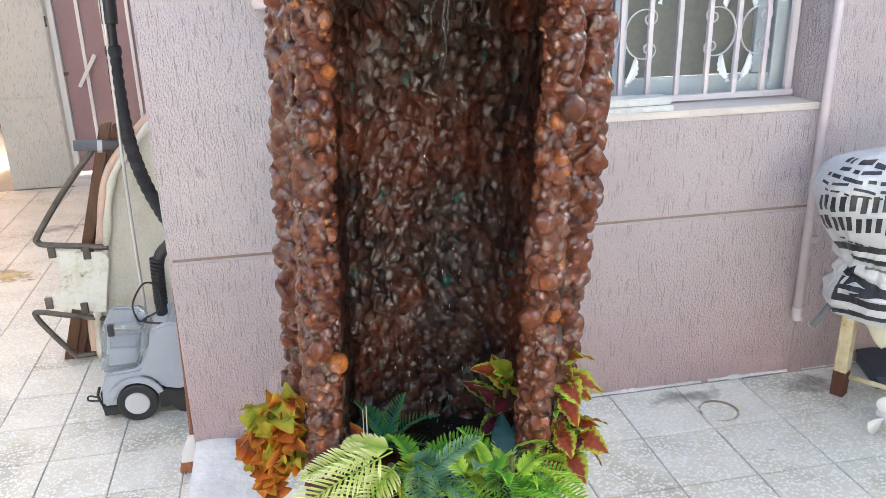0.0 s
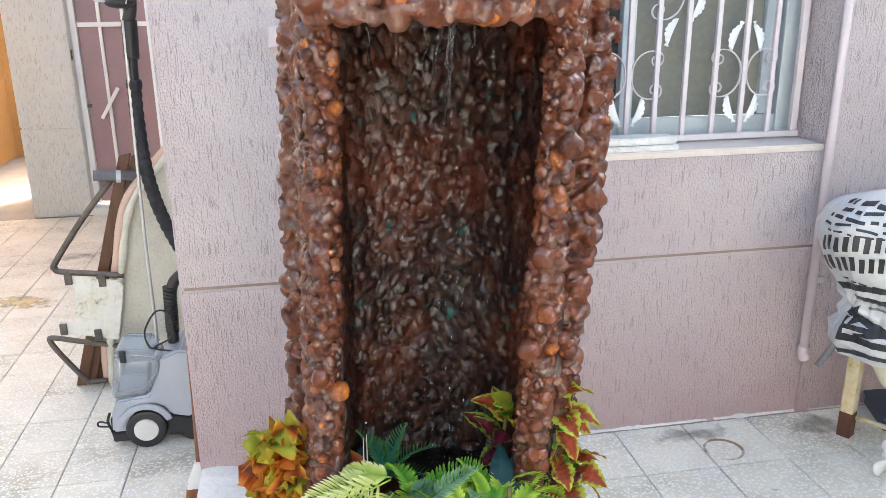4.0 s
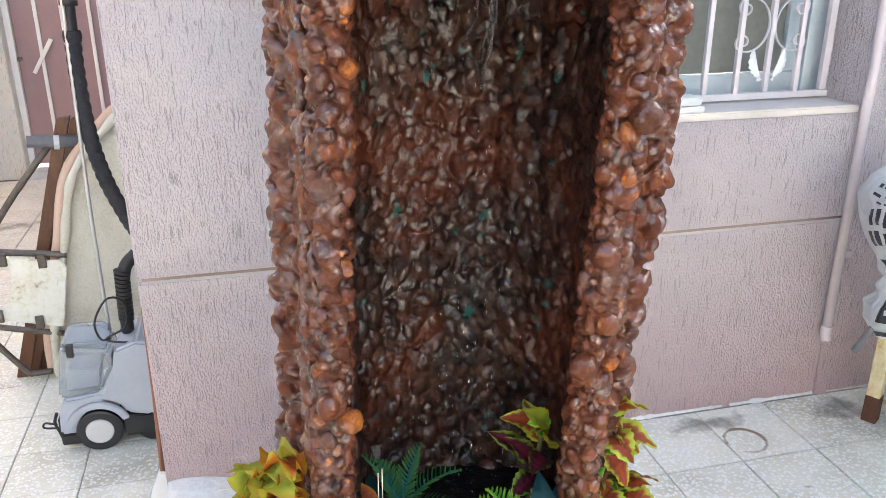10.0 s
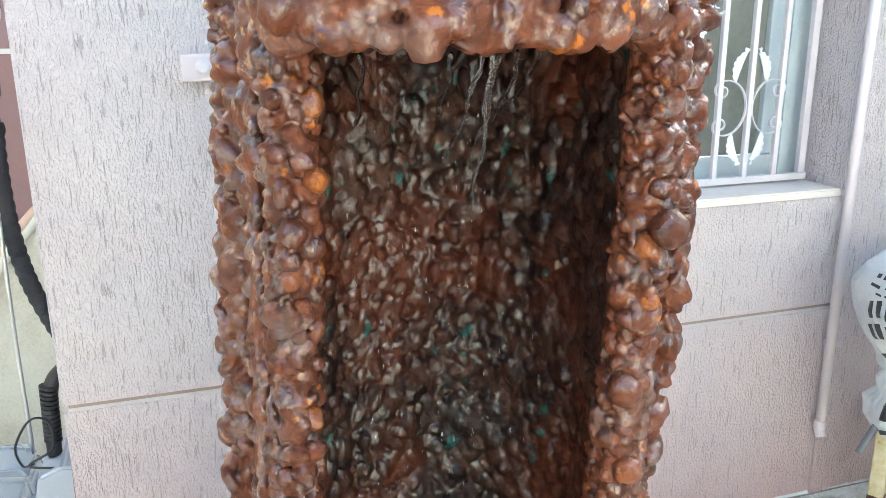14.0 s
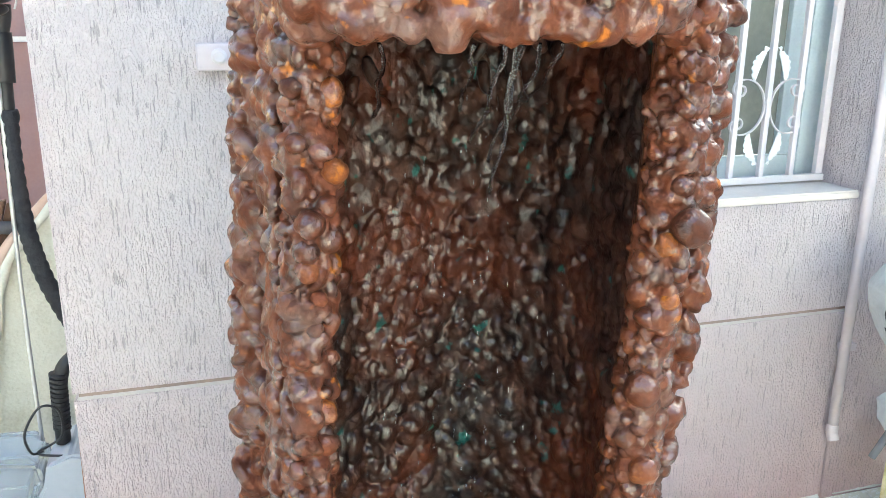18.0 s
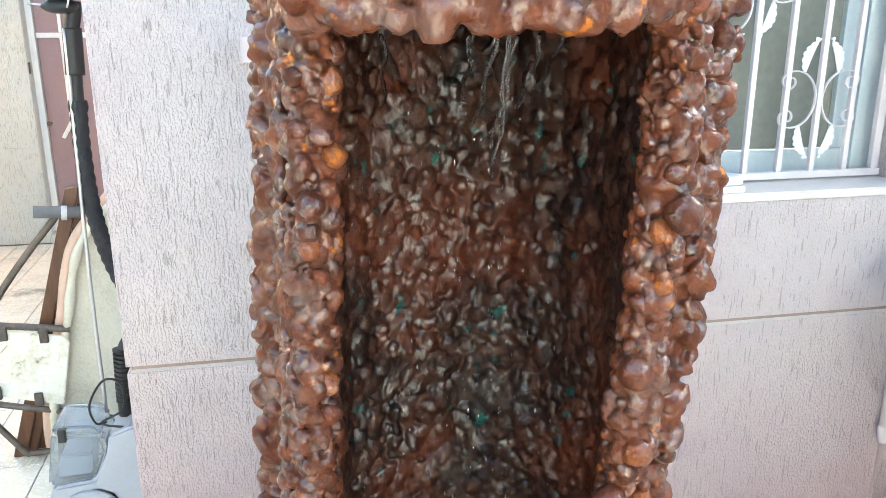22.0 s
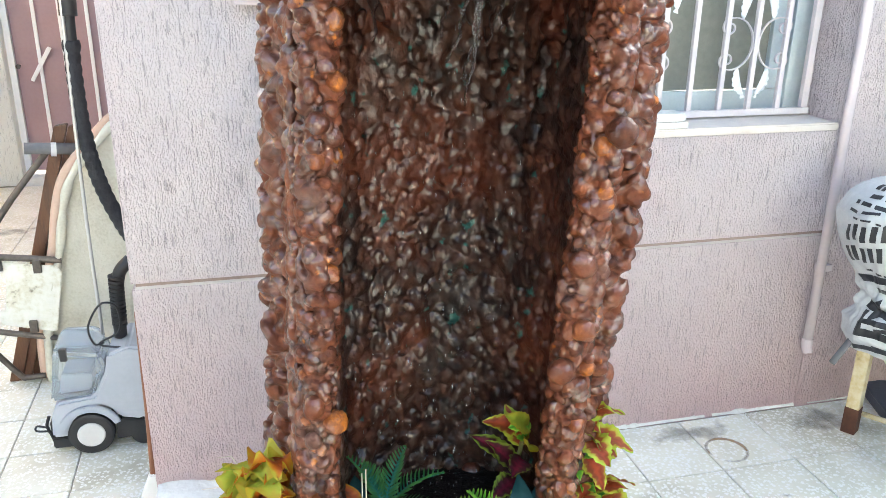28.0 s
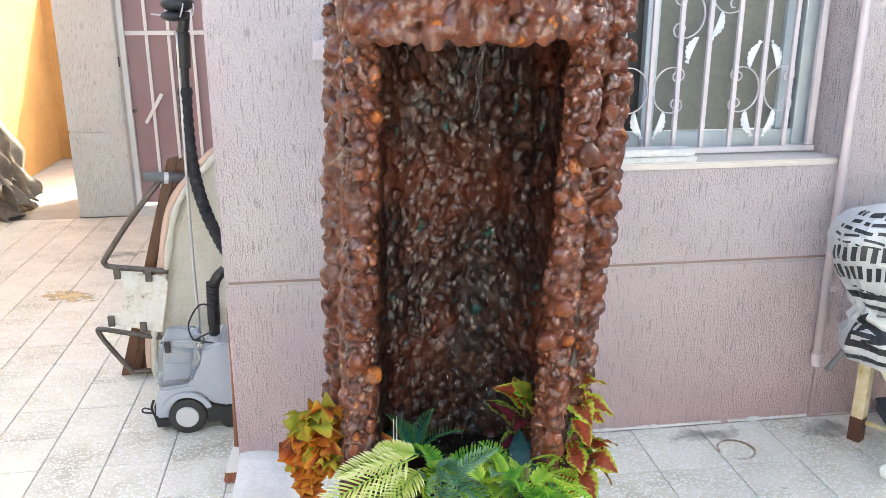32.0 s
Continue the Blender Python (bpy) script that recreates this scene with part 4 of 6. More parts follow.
part("wand_tube", world_tube([(-0.371, 3.44, 0.24), (-0.371, 3.44, 0.60), (-0.366, 3.44, 0.92), (-0.349, 3.44, 1.56)], 0.0065, 12), M_CHROME, wand, smooth=True)
part("grip", world_tube([(-0.338, 3.46, 1.415), (-0.334, 3.46, 1.50), (-0.332, 3.46, 1.56)], 0.030, 16), M_BLACKPLASTIC, wand, smooth=True)
part("neck", world_tube([(-0.335, 3.46, 1.55), (-0.322, 3.46, 1.60), (-0.318, 3.46, 1.64)], 0.024, 16), M_BLACKPLASTIC, wand, smooth=True)
part("elbow", world_tube([(-0.342, 3.46, 1.32), (-0.340, 3.46, 1.38), (-0.338, 3.46, 1.42)], 0.021, 14), M_BLACKPLASTIC, wand, smooth=True)


def pebble(cx, cy, cz, rx, ry, rz, flat_top=1.0):
    bm_ = bmesh.new()
    bmesh.ops.create_uvsphere(bm_, u_segments=28, v_segments=16, radius=1.0)
    for v in bm_.verts:
        q = v.co.z * (flat_top if v.co.z > 0 else 1.0)
        v.co = (cx + rx * v.co.x, cy + ry * v.co.y, cz + rz * q)
    return bm_


part("head", on(WO, pebble(-0.336, 3.43, 1.672, 0.067, 0.052, 0.034, 0.75)), M_BLACKPLASTIC, wand, smooth=True)
part("lower_jaw", on(WO, pebble(-0.352, 3.43, 1.626, 0.056, 0.046, 0.024, 0.8)), M_BLACKPLASTIC, wand, smooth=True)
part("clip_wire", on(WO, tube(curve([(-0.322, 3.385, 1.620), (-0.312, 3.378, 1.645), (-0.306, 3.385, 1.672)], 6), 0.0032, 6)), M_CHROME, wand)
part("clip_wire", on(WO, tube(curve([(-0.276, 3.40, 1.625), (-0.268, 3.395, 1.65), (-0.270, 3.40, 1.672)], 6), 0.0032, 6)), M_CHROME, wand)
part("spring_wire", on(WO, tube(curve([(-0.440, 3.42, 1.632), (-0.42, 3.415, 1.630), (-0.395, 3.41, 1.628)], 6), 0.0036, 6)), M_CHROME, wand)
sl = curve([(-0.341, 3.46, 1.335), (-0.345, 3.46, 1.19), (-0.341, 3.46, 1.04), (-0.326, 3.46, 0.91), (-0.298, 3.46, 0.79), (-0.252, 3.46, 0.665), (-0.215, 3.47, 0.58), (-0.20, 3.48, 0.50)], 28)
rad = [0.0245 + 0.0036 * abs(math.sin(i * 0.42)) + (0.003 if i < 8 else 0) for i in range(len(sl))]
part("sleeve", on(WO, tube(sl, rad, 16)), M_FABRIC_BLACK, wand, smooth=True)

# ironing board, folded, leaning on its end against the wall
board = thing("ironing_board", "folded ironing board with a dirty cream cover leaning on the wall", "ironing board", at=(-0.55, 4.0, LOW))
edge = [(-0.735, -0.17), (-0.728, 0.0), (-0.69, 0.20), (-0.625, 0.42), (-0.582, 0.62), (-0.53, 0.755), (-0.42, 0.885), (-0.33, 0.975), (-0.29, 0.98)]
ec = curve([(x, 4.0, z) for x, z in edge], 6)
P = []
for i, p in enumerate(ec):
    u = i / (len(ec) - 1)
    w = 0.20 * (1 - 0.75 * max(0, (u - 0.65) / 0.35) ** 2)
    P.append([p + Vector((q * 0.34, -0.06 + q * 0.55 * (w / 0.2), 0.06 * q)) for q in (0, 0.18, 0.4, 0.7, 1.0)])
V_, F_ = grid_mesh(np.array(P))
o = array_object("cover", V_ - np.array((-0.55, 4.0, LOW)), F_, M_BOARDCLOTH, board)
md = o.modifiers.new("thick", "SOLIDIFY")
md.thickness = 0.012
part("padding", on(Vector((0.55, -4.0, -LOW)), tube([p + Vector((0.012, -0.05, 0)) for p in ec], 0.022, 10)), M_BOARDPINK, board, "peach foam edge", smooth=True)
part("piping", on(Vector((0.55, -4.0, -LOW)), tube([p + Vector((0.045, -0.095, 0.0)) for p in ec], [0.018 + 0.003 * math.sin(i) for i in range(len(ec))], 10)), M_BOARDCLOTH, board, "rolled cloth edge", smooth=True)
part("flat_panel", on(Vector((0.55, -4.0, -LOW)), prism([(-0.70, -0.175), (-0.20, -0.175), (-0.16, 0.70), (-0.20, 0.98), (-0.30, 0.985), (-0.42, 0.86), (-0.52, 0.66), (-0.60, 0.38)], 0.012, "y", 3.93, 0.004)), M_BOARDCLOTH, board)

# folded steel frame with its plate
frm = thing("folding_steel_frame", "folded brown steel tube frame with a chipped white plate", "folding frame", at=(-0.8, 3.9, LOW))
FR = Vector((0.8, -3.9, -LOW))
part("upper_tube", on(FR, tube(curve([(-0.46, 3.97, 0.835), (-0.565, 3.95, 0.85), (-0.60, 3.945, 0.82), (-0.745, 3.92, 0.645), (-0.865, 3.90, 0.475), (-0.872, 3.90, 0.445), (-0.845, 3.90, 0.428), (-0.70, 3.90, 0.408), (-0.575, 3.90, 0.390)], 8), 0.014, 12)), M_STEEL, frm, smooth=True)
part("lower_tube", on(FR, tube(curve([(-0.64, 3.90, 0.034), (-0.80, 3.90, 0.070), (-0.925, 3.90, 0.10), (-0.945, 3.90, 0.085), (-0.90, 3.90, 0.0), (-0.815, 3.91, -0.135), (-0.79, 3.915, -0.150), (-0.72, 3.93, -0.155)], 8), 0.013, 12)), M_STEEL, frm, smooth=True)
part("grip", on(FR, tube([(-0.655, 3.93, 0.868), (-0.46, 3.97, 0.850)], 0.024, 16)), M_GREYSTICK, frm, "grey foam grip", smooth=True)
part("clamp", on(FR, tube([(-0.560, 3.948, 0.856), (-0.540, 3.952, 0.854)], 0.029, 16)), M_HUB, frm, "pale metal clamp")
part("plate", on(FR, prism([(-0.825, 0.405), (-0.60, 0.372), (-0.578, 0.34), (-0.632, 0.072), (-0.66, 0.075), (-0.895, 0.135), (-0.885, 0.19), (-0.82, 0.185), (-0.795, 0.345), (-0.84, 0.355)], 0.008, "y", 3.885, 0.003)), M_PLATE, frm, "chipped white painted plate")
for x, z in ((-0.815, 0.39), (-0.668, 0.37), (-0.87, 0.142), (-0.72, 0.10)):
    part("bracket", on(FR, box(x - 0.016, x + 0.016, 3.868, 3.884, z - 0.02, z + 0.035, 0.003)), M_STEEL, frm)

# planks
planks = thing("wooden_frame", "dark brown wooden boards leaning against the ironing board", "wood boards", at=(-0.7, 4.1, LOW))
PO = Vector((0.7, -4.1, -LOW))
for k, (x0, z0, x1, z1, yy, w) in enumerate(((-0.855, LOW, -0.515, 0.955, 3.965, 0.026), (-0.815, LOW, -0.470, 0.95, 3.985, 0.020), (-0.780, LOW, -0.435, 0.90, 4.02, 0.018))):
    part("board", on(PO, prism([(x0 - w, z0), (x0 + w, z0), (x1 + w, z1), (x1 - w, z1 - 0.01)], 0.035, "y", yy, 0.003)), M_WOOD, planks)

# broom behind the corner
broom = thing("broom", "old broom with red and green bristles behind the wall corner", "broom", at=(-0.186, 2.875, LOW))
part("stick", tube([(0.012, 0.0, 0.13), (0.022, 0.0, 0.42), (0.027, 0.005, 0.75)], 0.009, 10), M_BROOMSTICK, broom)
part("head", prism([(-0.040, 0.045), (0.030, 0.045), (0.032, 0.10), (0.022, 0.16), (0.002, 0.16), (-0.028, 0.09)], 0.03, "y", -0.015, 0.004), M_LEAFWHITE, broom, "white plastic broom head")
bm = bmesh.new()
rng = random.Random(5)
for k in range(260):
    x, y = rng.uniform(-0.04, 0.03), rng.uniform(-0.013, 0.013)
    dx, dy = rng.uniform(-0.012, 0.008), rng.uniform(-0.012, 0.012)
    v = [bm.verts.new(p) for p in ((x - 0.001, y, 0.048), (x + 0.001, y, 0.048), (x + dx + 0.001, y + dy, 0.001 + rng.random() * 0.006), (x + dx - 0.001, y + dy, 0.001))]
    bm.faces.new(v)
tagged(part("bristles", bm, M_REDBRUSH, broom, "red and green bristles"), kind="stuff")

# covered heap by the orange wall
heap = thing("tarpaulin_heap", "heap under a grey brown tarpaulin by the boundary wall", "tarpaulin", at=(-2.86, 7.7, LOW))


def fold_sheet(name, base, mat, seed, label=""):
    rg = np.random.default_rng(seed)
    base = np.array(base)
    n = 40
    s = np.linspace(0, 1, n)
    seg = np.linspace(0, 1, len(base))
    line = np.stack([np.interp(s, seg, base[:, k]) for k in range(3)], -1)
    Q = []
    for j, w in enumerate(np.linspace(-0.3, 0.3, 16)):
        Q.append(line + np.array((0.05 * math.sin(j * 1.3 + seed), w, 0.0)) + np.stack([0.03 * np.sin(s * 17 + j * 0.8), 0 * s, 0.025 * np.sin(s * 11 + j * 1.1)], -1))
    v, f = grid_mesh(np.array(Q))
    o_ = array_object(name, v, f, mat, heap, label)
    m_ = o_.modifiers.new("thick", "SOLIDIFY")
    m_.thickness = 0.01


fold_sheet("tarp_fold", [(-0.2, 0, 1.0), (0.06, 0, 0.8), (0.17, 0, 0.55), (0.22, 0, 0.30), (0.33, 0, 0.10)], M_TARP, 1)
fold_sheet("tarp_fold", [(-0.3, 0.05, 0.85), (-0.05, 0.02, 0.62), (0.10, -0.02, 0.45), (0.20, -0.05, 0.30)], M_TARPLIGHT, 2, "pale tarpaulin fold")
fold_sheet("tarp_fold", [(-0.4, 0.0, 0.45), (-0.1, -0.05, 0.30), (0.12, -0.06, 0.13), (0.28, -0.05, 0.02)], M_TARP, 3)
part("roll", tube(curve([(-0.5, -0.1, 0.10), (-0.2, -0.12, 0.12), (0.05, -0.12, 0.10), (0.24, -0.14, 0.07)], 6), 0.065, 14), M_TARP, heap, "rolled tarpaulin", smooth=True)


# ---- fountain ----
fountain = thing("rock_fountain", "tall brown varnished rock waterfall fountain in front of the pink wall", "fountain", at=(0.6, 1.9, 0.0))
FO = (-0.6, -1.9, 0.0)


def settle(ob):
    ob.location = FO
    return ob


def blob_form(seed, fine=2, fold_depth=0.08):
    """Points of an uneven rounded blob of about unit radius."""
    bm_ = bmesh.new()
    bmesh.ops.create_icosphere(bm_, subdivisions=fine, radius=1.0)
    off = Vector((seed * 3.7, seed * 1.3, seed * 7.1))
    for v in bm_.verts:
        d = v.co.normalized()
        fold = max(0.0, 1 - abs(noise.noise(d * 1.3 + off)) / 0.16)
        v.co = d * (1 + 0.15 * noise.noise(d * 1.2 + off) - fold_depth * fold + 0.07 * noise.noise(d * 2.6 + off))
    co = np.array([v.co[:] for v in bm_.verts])
    fa = np.array([[v.index for v in f.verts] for f in bm_.faces])
    bm_.free()
    return co, fa


FORMS = [blob_form(k + 1) for k in range(10)]
FINE_FORMS = [blob_form(k + 1, 3) for k in range(7)]
rb = random.Random(17)


def blob(x, y, z, r, stretch=(1, 1, 1), turn=0.5, tone=None):
    """One blob of foam: place, radii, tilt and tone."""
    e = Euler((rb.uniform(-turn, turn), rb.uniform(-turn, turn), rb.uniform(-turn, turn)))
    return ((x, y, z), tuple(r * q * rb.uniform(0.85, 1.18) for q in stretch), e, 0.28 + 0.4 * rb.random() if tone is None else tone)


def worm(x, y, z, r, length, out, tone=None):
    """A short squirt of foam that curls over the face which looks towards out."""
    side = Vector((out[1], -out[0], 0)).normalized()
    a_, bend = -1.57 + rb.uniform(-0.5, 0.5), rb.uniform(-1.6, 1.6)
    n_ = max(3, int(length / (r * 0.7)))
    p = Vector((x, y, z))
    tone = 0.28 + 0.4 * rb.random() if tone is None else tone
    got = []
    for i in range(n_):
        k = r * (0.8 + 0.35 * math.sin(math.pi * (i + 0.6) / n_))
        got.append((tuple(p), (k, k, k), Euler((0, 0, rb.uniform(0, 6))), tone))
        p = p + (side * math.cos(a_) + Vector((0, 0, 1)) * math.sin(a_)) * (length / n_)
        a_ += bend / n_
    return got


def foam(name, blobs, mat, parent, label="", voxel=0.0033, core=(), rounds=1):
    """All the blobs set into one another like hardened foam; each keeps its tone. core: closed meshes that fill the inside."""
    V, F, n_ = [], [], 0
    for c, r, e, _ in blobs:
        co, fa = FORMS[rb.randrange(len(FORMS))]
        V.append((co * r) @ np.array(e.to_matrix()).T + c)
        F.append(fa + n_)
        n_ += len(co)
    me = bpy.data.meshes.new(name)
    bm = bmesh.new()
    me.from_pydata(np.concatenate(V), [], np.concatenate(F))
    bm.from_mesh(me)
    for c in core:
        cm = bpy.data.meshes.new("core")
        c.to_mesh(cm)
        c.free()
        bm.from_mesh(cm)
        bpy.data.meshes.remove(cm)
    bm.to_mesh(me)
    bm.free()
    raw = bpy.data.objects.new(name + "_raw", me)
    scene.collection.objects.link(raw)
    md = raw.modifiers.new("union", "REMESH")
    md.mode, md.voxel_size = "VOXEL", voxel
    sm = raw.modifiers.new("soft", "SMOOTH")
    sm.factor, sm.iterations = 0.5, rounds
    dg = bpy.context.evaluated_depsgraph_get()
    got = raw.evaluated_get(dg).to_mesh()
    P = np.zeros(len(got.vertices) * 3)
    got.vertices.foreach_get("co", P)
    P = P.reshape(-1, 3)
    Q = np.zeros(len(got.polygons) * 4, dtype=np.int64)
    got.polygons.foreach_get("vertices", Q)
    raw.evaluated_get(dg).to_mesh_clear()
    bpy.data.objects.remove(raw)
    bpy.data.meshes.remove(me)
    # each point takes the tone of the blob it belongs to
    C = np.array([q[0] for q in blobs], dtype=np.float32)
    R = np.array([sum(q[1]) / 3 for q in blobs], dtype=np.float32)
    T_ = np.array([q[3] for q in blobs], dtype=np.float32)
    tone = np.zeros(len(P), dtype=np.float32)
    order = np.argsort(P[:, 2], kind="stable")
    for k in range(0, len(P), 1000):
        ii = order[k:k + 1000]
        p = P[ii].astype(np.float32)
        near = np.where((C[:, 2] > p[:, 2].min() - 0.045) & (C[:, 2] < p[:, 2].max() + 0.045))[0]
        if len(near):
            d = np.linalg.norm(p[:, None, :] - C[None, near, :], axis=2) / R[None, near]
            w = np.exp(-6 * (d - d.min(axis=1, keepdims=True)))
            tone[ii] = (w * T_[None, near]).sum(1) / w.sum(1)
    return settle(array_object(name, P, Q.reshape(-1, 4), mat, parent, label, tone))


def stack(rows, rx, ry):
    """A closed elliptical core along rows of (z, x, y)."""
    bm_ = bmesh.new()
    rings = [[bm_.verts.new((x + rx * math.cos(a_ * math.pi / 8), y + ry * math.sin(a_ * math.pi / 8), z)) for a_ in range(16)] for z, x, y in rows]
    for p, q in zip(rings, rings[1:]):
        for i in range(16):
            bm_.faces.new((p[i], p[(i + 1) % 16], q[(i + 1) % 16], q[i]))
    bm_.faces.new(rings[0][::-1])
    bm_.faces.new(rings[-1])
    return bm_


def round_column(rows, pitch, across, spread, depth, r0, r1, turn=0.0, sweep=360.0, shape=(1, 1, 1), worms=0.10):
    """Blobs set in uneven rows round a column."""
    sp = np.array(rows)
    out = []
    for i in range(int((sp[-1, 0] - sp[0, 0]) / pitch)):
        for j in range(across):
            z = sp[0, 0] + pitch * (i + 0.5 + rb.uniform(-0.45, 0.45))
            cx, cy = np.interp(z, sp[:, 0], sp[:, 1]), np.interp(z, sp[:, 0], sp[:, 2])
            a_ = radians(turn + sweep * ((j + 0.5 * (i % 2) + rb.uniform(-0.3, 0.3)) / across - 0.5))
            x, y = cx + math.sin(a_) * spread * rb.uniform(0.75, 1.1), cy - math.cos(a_) * depth * rb.uniform(0.75, 1.1)
            big = rb.random() ** 2.2
            r = r0 + (r1 - r0) * big
            if rb.random() < worms:
                out += worm(x, y, z, r * 0.62, r * rb.uniform(1.8, 3.2), (math.sin(a_), -math.cos(a_)))
            else:
                # the larger, the flatter against the column
                e = Euler((rb.uniform(-0.35, 0.35), rb.uniform(-0.7, 0.7), a_ + rb.uniform(-0.3, 0.3)))
                asp = rb.uniform(0.75, 1.35)
                out.append(((x, y, z), (r * shape[0] * asp, r * shape[1] * (0.95 - 0.2 * big), r * shape[2] / asp), e, 0.28 + 0.4 * rb.random()))
            if rb.random() < 0.35:
                out.append(blob(x + math.sin(a_) * r * 0.45, y - math.cos(a_) * r * 0.45, z + rb.uniform(-1, 1) * r, r * rb.uniform(0.3, 0.45)))
    return out


def wall_of_blobs(plan, z0, z1, pitch, r0, r1, flat=0.55, tall=1.2, worms=0.2, foot=0.0, lean=0.0):
    """Blobs over an upright sheet along the plan's points, and the slab behind them."""
    plan = [Vector((*p, 0)) for p in plan]
    run = np.r_[0, np.cumsum([(q - p).length for p, q in zip(plan, plan[1:])])]
    w = float(run[-1])

    def at(s_, z):
        k = min(len(plan) - 2, max(0, int(np.searchsorted(run, s_)) - 1))
        d = (plan[k + 1] - plan[k]).normalized()
        rise = (z - z0) / (z1 - z0)
        p = plan[k] + d * (s_ - float(run[k])) + Vector((rise * lean, -foot * math.sin(math.pi * min(1.0, max(0.0, s_ / w))) ** 1.5 * (1 - rise) ** 2, 0))
        return p, d, Vector((d.y, -d.x, 0))

    out = []
    for i in range(int((z1 - z0) / pitch)):
        for j in range(int(w / pitch) + 1):
            z = z0 + pitch * (i + 0.5 + rb.uniform(-0.5, 0.5))
            p, d, nrm = at(min(w, max(0.0, pitch * (j + 0.5 * (i % 2) + rb.uniform(-0.5, 0.5)))), z)
            p = p + nrm * rb.uniform(-0.004, 0.006)
            r = r0 + (r1 - r0) * rb.random() ** 2.0
            if rb.random() < worms:
                out += worm(p.x, p.y, z, r * 0.6, r * rb.uniform(2.2, 4.5), nrm)
            else:
                e = Euler((0, rb.uniform(-0.5, 0.5), math.atan2(d.y, d.x)))
                asp = rb.uniform(0.8, 1.3)
                out.append(((p.x, p.y, z), (r / asp, r * flat * rb.uniform(0.7, 1.3), r * asp * tall), e, 0.2 + 0.55 * rb.random()))
    slab = bmesh.new()
    rows, cols = 9, max(2, int(w / 0.06))
    grid = []
    for k in range(rows):
        z = z0 + (z1 - z0) * k / (rows - 1)
        loop = []
        for side in (0, 1):
            for c in (range(cols) if side == 0 else range(cols - 1, -1, -1)):
                p, d, nrm = at(w * c / (cols - 1), z)
                p = p + nrm * (-0.003 if side == 0 else -0.03)
                loop.append(slab.verts.new((p.x, p.y, z)))
        grid.append(loop)
    for p, q in zip(grid, grid[1:]):
        for c in range(len(p)):
            slab.faces.new((p[c], p[(c + 1) % len(p)], q[(c + 1) % len(p)], q[c]))
    for loop in (grid[0], grid[-1]):
        for c in range(cols - 1):
            slab.faces.new((loop[c], loop[c + 1], loop[-2 - c], loop[-1 - c]))
    bmesh.ops.recalc_face_normals(slab, faces=slab.faces[:])
    return out, slab


FRONT_L = [(0.40, 0.283, 1.770), (0.60, 0.294, 1.770), (1.00, 0.307, 1.770), (1.40, 0.324, 1.768), (1.66, 0.332, 1.765)]
FRONT_R = [(0.40, 0.752, 1.700), (0.60, 0.768, 1.700), (1.00, 0.792, 1.700), (1.40, 0.818, 1.698), (1.66, 0.826, 1.695)]
REAR_L = [(0.40, 0.262, 2.00), (0.8, 0.272, 2.00), (1.1, 0.280, 2.00), (1.5, 0.300, 2.00), (1.85, 0.312, 2.00)]
REAR_R = [(0.40, 0.850, 1.84), (0.8, 0.870, 1.84), (1.2, 0.906, 1.83), (1.62, 0.918, 1.83), (1.85, 0.915, 1.83)]
for spine in (FRONT_L, FRONT_R):
    foam("front_column", round_column(spine, 0.0155, 8, 0.033, 0.036, 0.0085, 0.0215, -5 if spine is FRONT_L else 5), M_ROCK, fountain, voxel=0.0025, core=[stack(spine, 0.028, 0.031)])
foam("rear_column", round_column(REAR_L, 0.021, 8, 0.048, 0.068, 0.011, 0.029, -30, 260, (1.3, 1.1, 0.75), 0.05), M_ROCK, fountain, core=[stack(REAR_L, 0.042, 0.062)])
foam("rear_column", round_column(REAR_R, 0.021, 8, 0.048, 0.068, 0.011, 0.029, 30, 260, (1.15, 1.1, 0.85), 0.08), M_ROCK, fountain, core=[stack(REAR_R, 0.042, 0.062)])

# the niche curves from column to column
NICHE = [(0.338, 1.79), (0.352, 2.00), (0.382, 2.11), (0.455, 2.155), (0.62, 2.175), (0.72, 2.135), (0.795, 2.055), (0.842, 1.95), (0.832, 1.76)]
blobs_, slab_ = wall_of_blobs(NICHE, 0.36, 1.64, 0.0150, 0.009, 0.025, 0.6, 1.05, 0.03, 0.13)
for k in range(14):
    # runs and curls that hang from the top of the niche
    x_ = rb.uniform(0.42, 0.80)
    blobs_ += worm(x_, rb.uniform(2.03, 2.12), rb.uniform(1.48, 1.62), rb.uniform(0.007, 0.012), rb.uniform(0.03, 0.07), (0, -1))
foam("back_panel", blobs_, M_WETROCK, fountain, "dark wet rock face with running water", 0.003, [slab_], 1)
for plan_, lean_ in ((((0.784, 1.722), (0.878, 1.90)), 0.05), (((0.258, 2.02), (0.256, 1.80)), 0.043)):
    blobs_, slab_ = wall_of_blobs(plan_, 0.40, 1.84, 0.019, 0.011, 0.026, 0.75, 0.9, 0.03, 0.0, lean_)
    foam("outer_panel", blobs_, M_ROCK, fountain, "", 0.0036, [slab_])

# canopy: rounded lumps round the front, longer ones that hang from its rim
RIM = [(0.300, 2.00), (0.298, 1.80), (0.318, 1.70), (0.375, 1.648), (0.48, 1.632), (0.60, 1.626), (0.70, 1.622), (0.760, 1.642), (0.835, 1.71), (0.908, 1.79), (0.930, 1.95)]
seg_ = np.r_[0, np.cumsum([math.dist(p, q) for p, q in zip(RIM, RIM[1:])])]


def rim(s_):
    return float(np.interp(s_, seg_, [p[0] for p in RIM])), float(np.interp(s_, seg_, [p[1] for p in RIM]))


